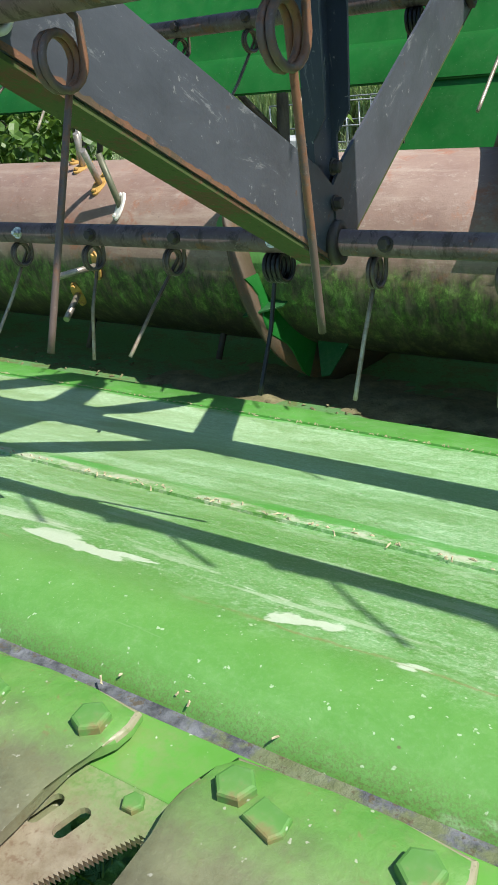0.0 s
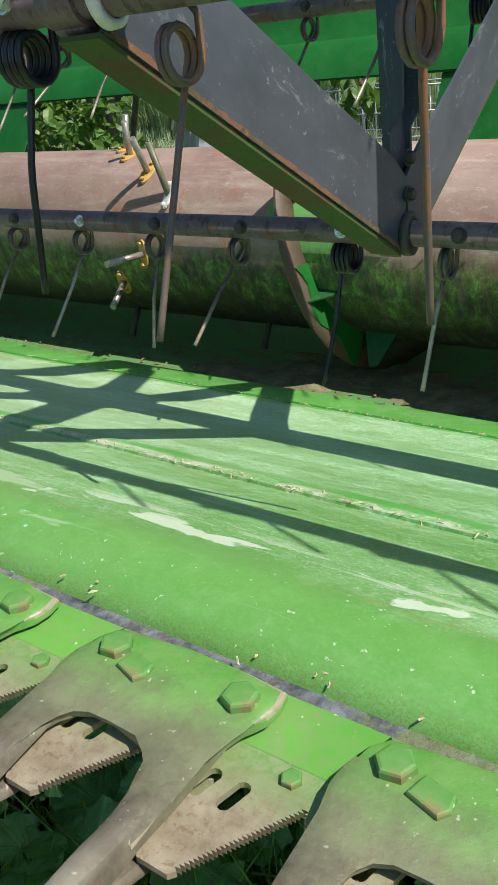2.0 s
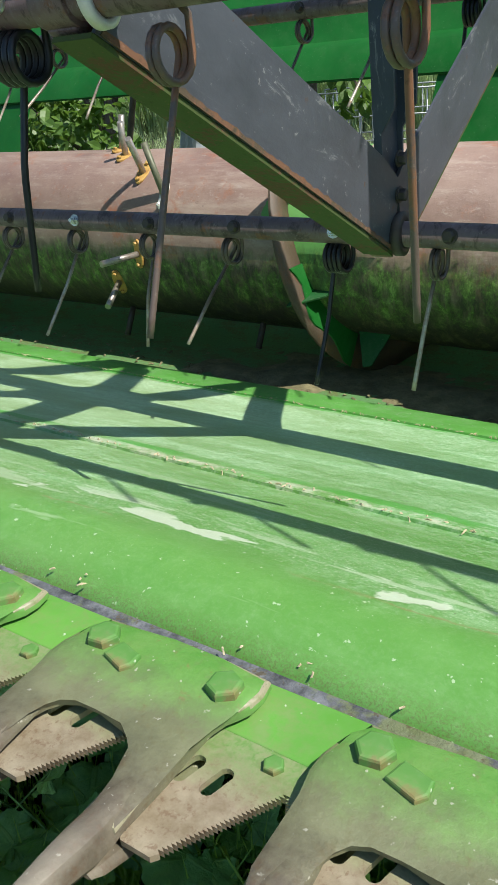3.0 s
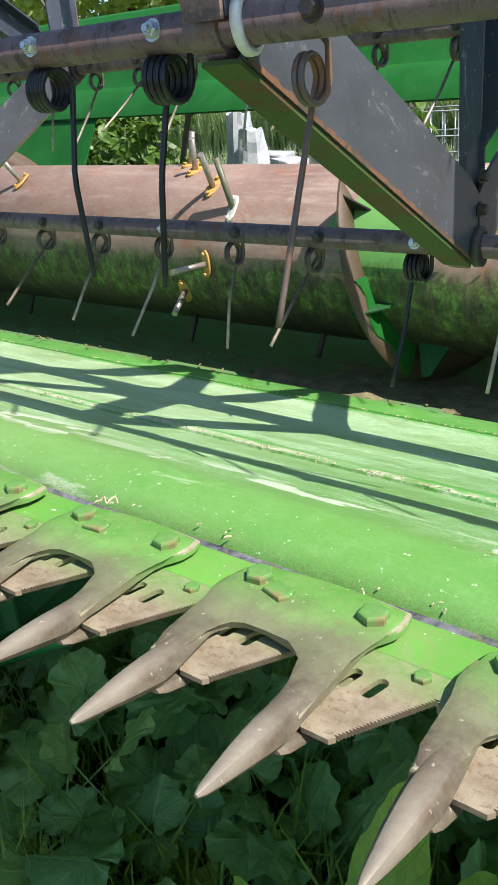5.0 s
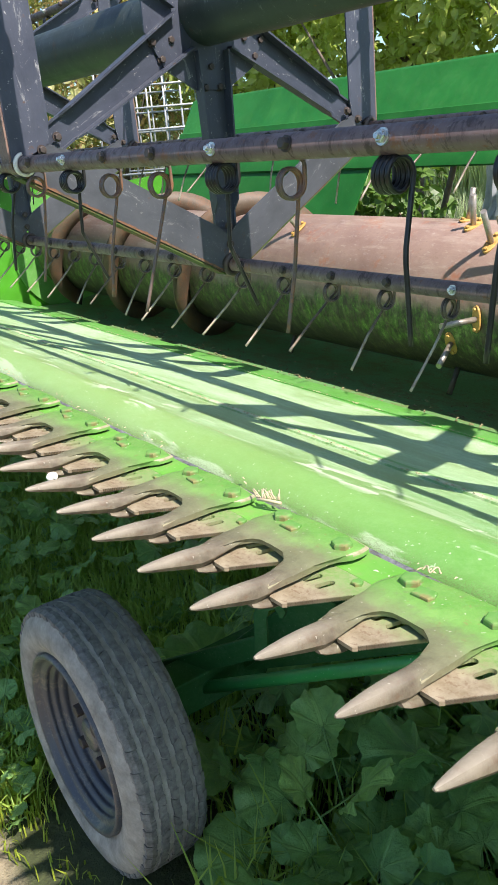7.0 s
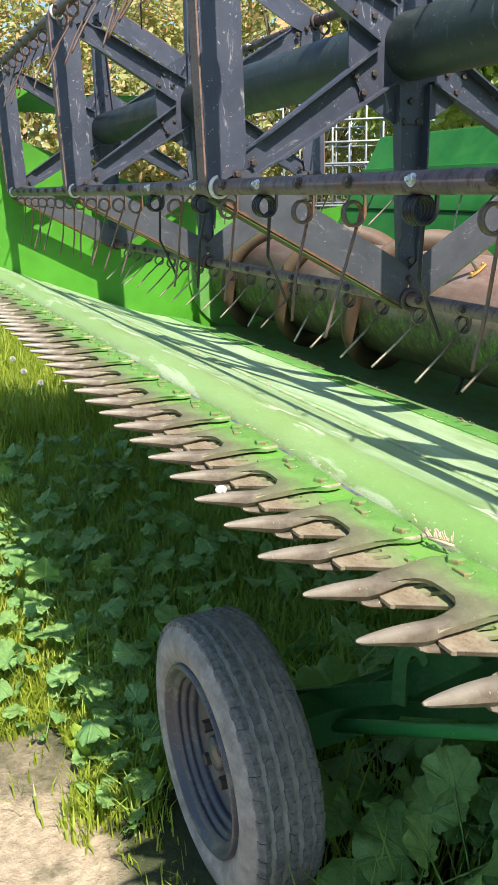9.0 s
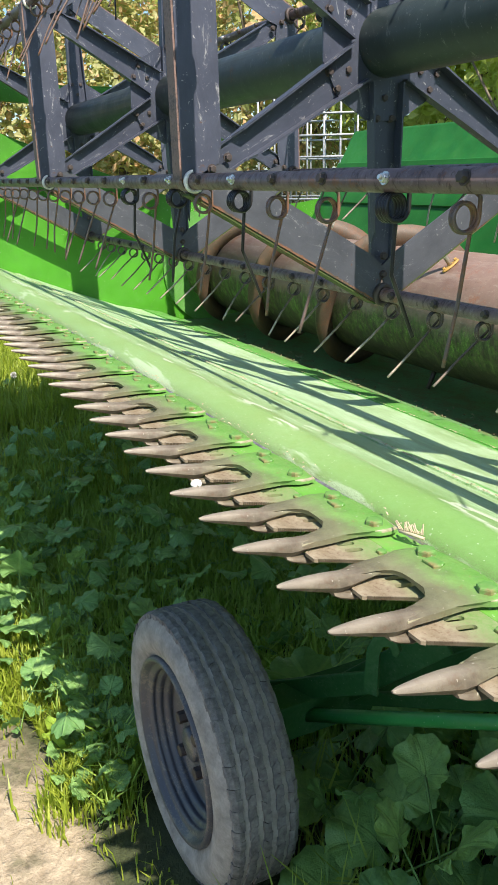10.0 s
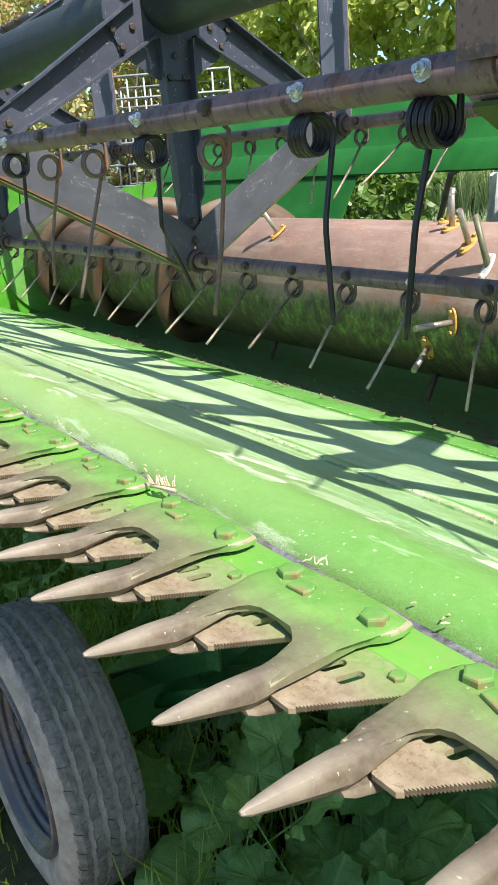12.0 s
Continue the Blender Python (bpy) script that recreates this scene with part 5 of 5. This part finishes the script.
def grass_field(name, label, boxes, mat, seed):
    """Tapered, bent blades in tufts; boxes are (x0, x1, y0, y1, count, low, high)."""
    r = np.random.RandomState(seed)
    P, H = [], []
    for x0, x1, y0, y1, n, lo, hi in boxes:
        tufts = np.stack([r.uniform(x0, x1, n // 14 + 1), r.uniform(y0, y1, n // 14 + 1)], 1)
        pick = tufts[r.randint(0, len(tufts), n)] + r.normal(size=(n, 2)) * 0.035
        loose = np.stack([r.uniform(x0, x1, n), r.uniform(y0, y1, n)], 1)
        use = r.uniform(size=n) < 0.7
        P.append(np.where(use[:, None], pick, loose))
        H.append(r.uniform(lo, hi, n))
    P, H = np.concatenate(P), np.concatenate(H)
    wob = 0.10 * np.sin(P[:, 0] * 6.0) + 0.06 * np.sin(P[:, 0] * 17 + 1)
    bare = (P[:, 1] < -0.13 + wob * 0.6) & (P[:, 0] > -1.62 + wob) & (P[:, 1] > -1.0)
    wheel_gap = (np.abs(P[:, 0] - WX) < 0.27) & (P[:, 1] > 0.0) & (P[:, 1] < 0.17)
    ok = ~(wheel_gap | (bare & (r.uniform(size=len(P)) < 0.985)))
    P, H = P[ok], H[ok]
    n = len(P)
    a = r.uniform(0, 6.283, n)
    d = np.stack([np.cos(a), np.sin(a), 0 * a], 1)
    s = np.stack([-np.sin(a), np.cos(a), 0 * a], 1) * (r.uniform(0.0016, 0.0042, n) * (0.6 + 2.2 * H))[:, None]
    base = np.concatenate([P, np.full((n, 1), -0.02)], 1)
    lean = (r.uniform(0.05, 0.75, n) * H)[:, None]
    up = np.array((0, 0, 1.0))
    mid = base + d * lean * 0.3 + up * (H * 0.6)[:, None]
    tip = base + d * lean + up * (H * r.uniform(0.75, 1.05, n))[:, None]
    v = np.stack([base - s, base + s, mid + s * 0.8, mid - s * 0.8, tip], 1).reshape(-1, 3)
    b = np.arange(n) * 5
    quads = np.stack([b, b + 1, b + 2, b + 3], 1).tolist()
    tris = np.stack([b + 3, b + 2, b + 4], 1).tolist()
    tagged(part(name, mesh_of(name, v.tolist(), quads + tris, mat), None), label, "grass", kind="stuff")


grass_field("grass", "soft green grass among the weeds", [(-1.4, 0.7, 0.16, 1.5, 5200, 0.06, 0.24), (-0.7, 0.5, -0.05, 0.2, 700, 0.06, 0.20), (-0.8, 0.45, 0.0, 0.9, 620, 0.12, 0.26), (-3.9, -1.2, -0.06, 1.3, 44000, 0.03, 0.14)], M_GRASS_G, 15)
grass_field("grass", "rough sunlit yellow-green grass", [
    (-3.6, -1.25, -0.75, 0.02, 40000, 0.02, 0.085), (-7.5, -3.0, -1.2, 1.4, 26000, 0.05, 0.20), (-8.0, -4.2, -0.2, 1.6, 16000, 0.08, 0.28), (-1.5, 0.4, -0.5, 0.0, 2200, 0.02, 0.07)], M_GRASS, 5)

def dandelion(x, y, hgt, seed):
    """A seed head: a ball of fine white bristles on a bare stem."""
    r = random.Random(seed)
    t = thing("dandelion", "dandelion seed head, white and fluffy, on a bare stem", "dandelion", (x, y, 0), "dandelions in the grass")
    bm = bmesh.new()
    top = Vector((r.uniform(-0.02, 0.02), r.uniform(-0.02, 0.02), hgt))
    add_tube(bm, [(0, 0, -0.02), top * 0.6, top], 0.0018, 6)
    part("stem", bm, M_STEM, t)
    bm = bmesh.new()
    for k in range(150):
        z = 1 - 2 * (k + 0.5) / 150
        a = k * 2.39996
        d = Vector((math.sqrt(1 - z * z) * math.cos(a), math.sqrt(1 - z * z) * math.sin(a), z))
        e = d.orthogonal().normalized()
        tip = top + d * 0.021
        for q in (0.0, 1.05, 2.09):
            w = (Matrix.Rotation(q, 3, d) @ e) * 0.0035
            vs = [bm.verts.new(p) for p in (top, tip + w, tip - w)]
            bm.faces.new(vs)
    part("seed_head", bm, M_FLUFF, t)


M_STEM = simple("pale_stem", (0.16, 0.24, 0.08), (0.26, 0.32, 0.14), 40, 0.6)
M_FLUFF = simple("seed_fluff", (0.66, 0.65, 0.60), (0.80, 0.79, 0.75), 60, 0.9)
for x, y, hgt, seed in ((-5.67, 0.40, 0.17, 1), (-5.29, 0.40, 0.16, 2), (-4.86, 0.45, 0.16, 3)):
    dandelion(x, y, hgt, seed)

# ---- dirt and chaff on the table ----
def crumbs(name, label, spots, mat, seed, size=0.004, flat=0.5):
    """Loose bits lying on the sheet: short stalks and clods."""
    r = random.Random(seed)
    bm = bmesh.new()
    for x, y, z, n, sx, sy in spots:
        for k in range(n):
            px, py = x + r.gauss(0, sx), y + r.gauss(0, sy)
            pz = z + (py - y) * SLOPE
            L = size * r.uniform(0.6, 2.6)
            m = Matrix.Translation((px, py, pz + size * 0.4 * r.random())) @ Euler((r.uniform(-0.5, 0.5), r.uniform(-0.5, 0.5), r.uniform(0, 6.28))).to_matrix().to_4x4()
            vs = [bm.verts.new(m @ Vector(c)) for c in ((-L, -size * flat, 0), (L, -size * flat * 0.6, 0), (L * 0.8, size * flat, 0), (-L * 0.7, size * flat * 0.8, 0), (0, 0, size * 0.9))]
            for a in range(4):
                bm.faces.new((vs[a], vs[(a + 1) % 4], vs[4]))
            bm.faces.new(vs[3::-1])
    tagged(part(name, bm, mat), label, "debris", kind="stuff")


def dirt_bed():
    """A thin uneven layer of soil and straw dust along the front of the trough."""
    bm = bmesh.new()
    rows = []
    for i in range(160):
        x = -1.15 + 2.2 * i / 159
        row = []
        for j in range(15):
            y = 1.110 + 0.27 * j / 14
            h = 0.012 * noise.noise((x * 5, y * 9, 1.0)) + 0.006 * noise.noise((x * 17, y * 20, 4.0)) + 0.004 * noise.noise((x * 60, y * 60, 4.0)) + 0.014 - 0.10 * max(0.0, y - 1.20) - 0.12 * max(0.0, 1.185 - y)
            thin = 0.024 * min(1.0, max(0.0, (-0.70 - x) / 0.40)) + 0.020 * max(0.0, noise.noise((x * 3.1, y * 4, 8.0)))
            row.append(bm.verts.new((x, y, 0.592 + max(h, -0.004) - thin)))
        rows.append(row)
    for p_, q_ in zip(rows, rows[1:]):
        for j in range(14):
            bm.faces.new((p_[j], q_[j], q_[j + 1], p_[j + 1])).smooth = True
    tagged(part("dirt_bed", bm, M_SOIL), "tan crumbly soil and straw dust lying in the trough", "debris", kind="stuff")


dirt_bed()
SLOPE = -0.38
SEAM = [(-3.4 + 0.085 * k, 0.334, 0.889, 9, 0.03, 0.005) for k in range(50)]
REAR = [(-3.4 + 0.06 * k + 0.02 * math.sin(k * 2.3), 0.932, 0.676, 7, 0.03, 0.006) for k in range(72)]
crumbs("chaff", "pale dry chaff caught along the table seams", SEAM + REAR, M_CHAFF, 3, 0.0017)
TDIRT = [(-3.3 + 0.07 * k, 1.16 + 0.04 * math.sin(k * 1.7), 0.5945, 9, 0.05, 0.05) for k in range(60)]
SLOPE = -0.03
crumbs("trough_dirt", "dark crumbly soil and straw in the trough", TDIRT, M_SOIL, 4, 0.0040, 0.8)
SLOPE = 0.0
crumbs("knife_debris", "straw bits and dry seeds behind the guards", [(-0.06, 0.03, 0.988, 5, 0.02, 0.004), (-0.155, 0.026, 0.990, 8, 0.01, 0.004), (-0.36, 0.02, 0.992, 6, 0.015, 0.005), (0.11, 0.034, 0.985, 6, 0.03, 0.004), (-0.7, 0.03, 0.988, 8, 0.06, 0.004), (-1.1, 0.03, 0.988, 8, 0.1, 0.004)] + [(-3.5 + 0.11 * k + 0.03 * math.sin(k * 2.1), 0.026, 0.9895, 4, 0.03, 0.006) for k in range(29)], M_CHAFF, 8, 0.0013)
bm = bmesh.new()
for k in range(14):
    a = radians(pr.uniform(-35, 35) + 150)
    L = pr.uniform(0.006, 0.012)
    o = Vector((-0.338 + 0.0016 * k - 0.012, 0.006 + 0.0008 * k, 0.996))
    add_tube(bm, [o, o + Vector((L * math.cos(a), L * math.sin(a) * 0.6, L * 0.6))], 0.0007, 4)
add_tube(bm, [(-0.350, 0.006, 0.994), (-0.338, 0.010, 0.995), (-0.326, 0.016, 0.994)], 0.0016, 6)
tagged(part("grass_ear", bm, M_CHAFF), "dry bristly grass ear lying behind the guards", "grass ear")

# a small snail shell on a guard and a curled dry stem by the bolts
bm = bmesh.new()
add_tube(bm, [(0.0055 * (1 - k / 46) * math.cos(k * 0.55), 0.0055 * (1 - k / 46) * math.sin(k * 0.55), 0.0035 + 0.0055 * k / 40) for k in range(40)], 0.0042, 10, True, lambda q: 1 - 0.75 * q)
tagged(part("snail_shell", bm, M_WHITE), "small empty white snail shell on a guard", "snail shell").matrix_world = pose(-0.5365, -0.118, 0.9990, 20, 15, 0) @ Matrix.Scale(0.72, 4)
bm = bmesh.new()
add_tube(bm, [(0.0012 * k - 0.012, 0.005 * math.sin(k * 0.5), 0.002 + 0.005 * abs(math.sin(k * 0.33))) for k in range(22)], 0.0011, 6)
tagged(part("dry_stem", bm, M_CHAFF), "curled dry straw-coloured stem behind the guards", "stem").matrix_world = pose(-0.150, 0.022, 0.9905, 0, 0, 25) @ Matrix.Scale(0.6, 4)

# ---- yard behind ----
M_CONC = simple("weathered_concrete", (0.30, 0.31, 0.33), (0.48, 0.49, 0.50), 6, 0.9)
M_SHEET = simple("white_plastic_film", (0.36, 0.39, 0.42), (0.60, 0.63, 0.66), 5, 0.35)
M_GALV = simple("galvanised_bar", (0.34, 0.36, 0.38), (0.50, 0.52, 0.54), 20, 0.45, 0.4)
M_REED = leaf_mat("reed_blade", (0.40, 0.52, 0.24), (0.56, 0.66, 0.38), 0.5, 0.4)
for x, y, z, sx, sy, sz, a in ((-6.75, 9.4, 0.15, 0.45, 0.4, 0.32, 12), (-6.35, 9.2, 0.12, 0.40, 0.35, 0.25, -20), (-7.1, 9.3, 0.2, 0.4, 0.5, 0.42, 30), (-6.05, 9.8, 0.10, 0.5, 0.4, 0.22, 5), (-5.75, 9.9, 0.16, 0.35, 0.4, 0.30, 40), (-5.5, 9.5, 0.09, 0.4, 0.4, 0.20, 70)):
    bm = bmesh.new()
    add_box(bm, (sx, sy, sz), Matrix(), 0.03)
    for v in bm.verts:
        v.co += Vector((noise.noise(v.co * 5 + Vector((x, 0, 0))), noise.noise(v.co * 5 + Vector((0, y, 0))), noise.noise(v.co * 4))) * 0.05
    ob = tagged(part("concrete_block", bm, M_CONC), "weathered grey concrete block lying in the yard", "block", "blocks in the yard")
    ob.matrix_world = pose(x, y, z, 0, 0, a)
for x, y, h, a in ((-5.3, 6.8, 0.95, 20), (-5.0, 6.6, 0.80, -15)):
    bm = bmesh.new()
    rows = []
    for j in range(9):
        row = []
        for i in range(18):
            t = 2 * math.pi * i / 18
            rad = (0.20 - 0.08 * j / 8) * (1 + 0.25 * noise.noise((math.cos(t) * 2 + x, math.sin(t) * 2, j * 0.6)))
            row.append(bm.verts.new((rad * math.cos(t), rad * math.sin(t), h * j / 8 + 0.02 * math.sin(3 * t))))
        rows.append(row)
    for p_, q_ in zip(rows, rows[1:]):
        for i in range(18):
            bm.faces.new((p_[i], p_[(i + 1) % 18], q_[(i + 1) % 18], q_[i]))
    bm.faces.new(rows[-1])
    ob = tagged(part("plastic_sack", bm, M_SHEET), "crumpled white plastic film standing in the yard", "plastic film", "film in the yard")
    ob.matrix_world = pose(x, y, 0, 0, 0, a)


def cage(x, y, z, turn, w, d, h, nx, nz):
    """A galvanised lattice with two faces, used for the crates and a gate."""
    t = thing("bar_lattice", "galvanised bar lattice in the yard", "crate", (x, y, z), "crates in the yard")
    t.rotation_euler = (0, 0, radians(turn))
    bm = bmesh.new()
    add_tube(bm, [(0, 0, 0), (0, 0, h)], 0.009, 6)
    up = part("upright_bar", bm, M_GALV, t)
    bm = bmesh.new()
    add_tube(bm, [(-w / 2, 0, 0), (w / 2, 0, 0)], 0.009, 6)
    rail = part("cross_bar", bm, M_GALV, t)
    up.location, rail.location = (-w / 2, 0, 0), (0, -0.010, 0)
    for s in (0, 1):
        for i in range(nx + 1):
            if s or i:
                part("upright_bar", up.data, None, t).location = (-w / 2 + w * i / nx, s * d, 0)
        for j in range(nz + 1):
            if s or j:
                part("cross_bar", rail.data, None, t).location = (0, s * d - 0.010, h * j / nz)


cage(-5.9, 3.3, 0.95, 50, 1.1, 1.0, 1.0, 8, 6)
cage(-5.9, 3.3, 0.0, 50, 1.1, 1.0, 0.95, 8, 6)
# galvanised gate, drawn with the same two-faced lattice as the crates
cage(-4.0, 8.4, 0.03, 8, 1.95, 0.9, 0.76, 13, 3)
grass_field("reeds", "tall pale green reeds at the field edge", [(-14, -3, 12, 16, 22000, 0.9, 1.7), (-12, -3, 6.5, 12, 5000, 0.1, 0.35)], M_REED, 9)
# leafy shoots that hang behind the feeder opening
vine = thing("vine", "leafy vine with broad green leaves behind the opening", "vine", (-3.3, 3.4, 0))
bm = bmesh.new()
add_tube(bm, [(0, 0, -0.02), (0.1, 0.05, 0.6), (0.3, 0, 1.1), (0.9, -0.1, 1.35), (1.6, -0.1, 1.3), (1.72, -0.1, 1.08)], 0.018, 8)
add_tube(bm, [(0.1, 0.05, 0.6), (-0.4, 0, 1.0), (-0.9, 0.1, 1.2)], 0.014, 8)
part("stem", bm, M_BARK, vine)
leaf_cloud("crown", (-0.40, 0.0, 0.95), (0.80, 0.35, 0.45), 850, 0.092, M_VINE, vine, 31)
leaf_cloud("shoot", (1.1, -0.1, 1.32), (0.75, 0.25, 0.16), 330, 0.092, M_VINE, vine, 32)
leaf_cloud("shoot", (1.70, -0.1, 1.10), (0.16, 0.15, 0.15), 46, 0.085, M_VINE, vine, 33)
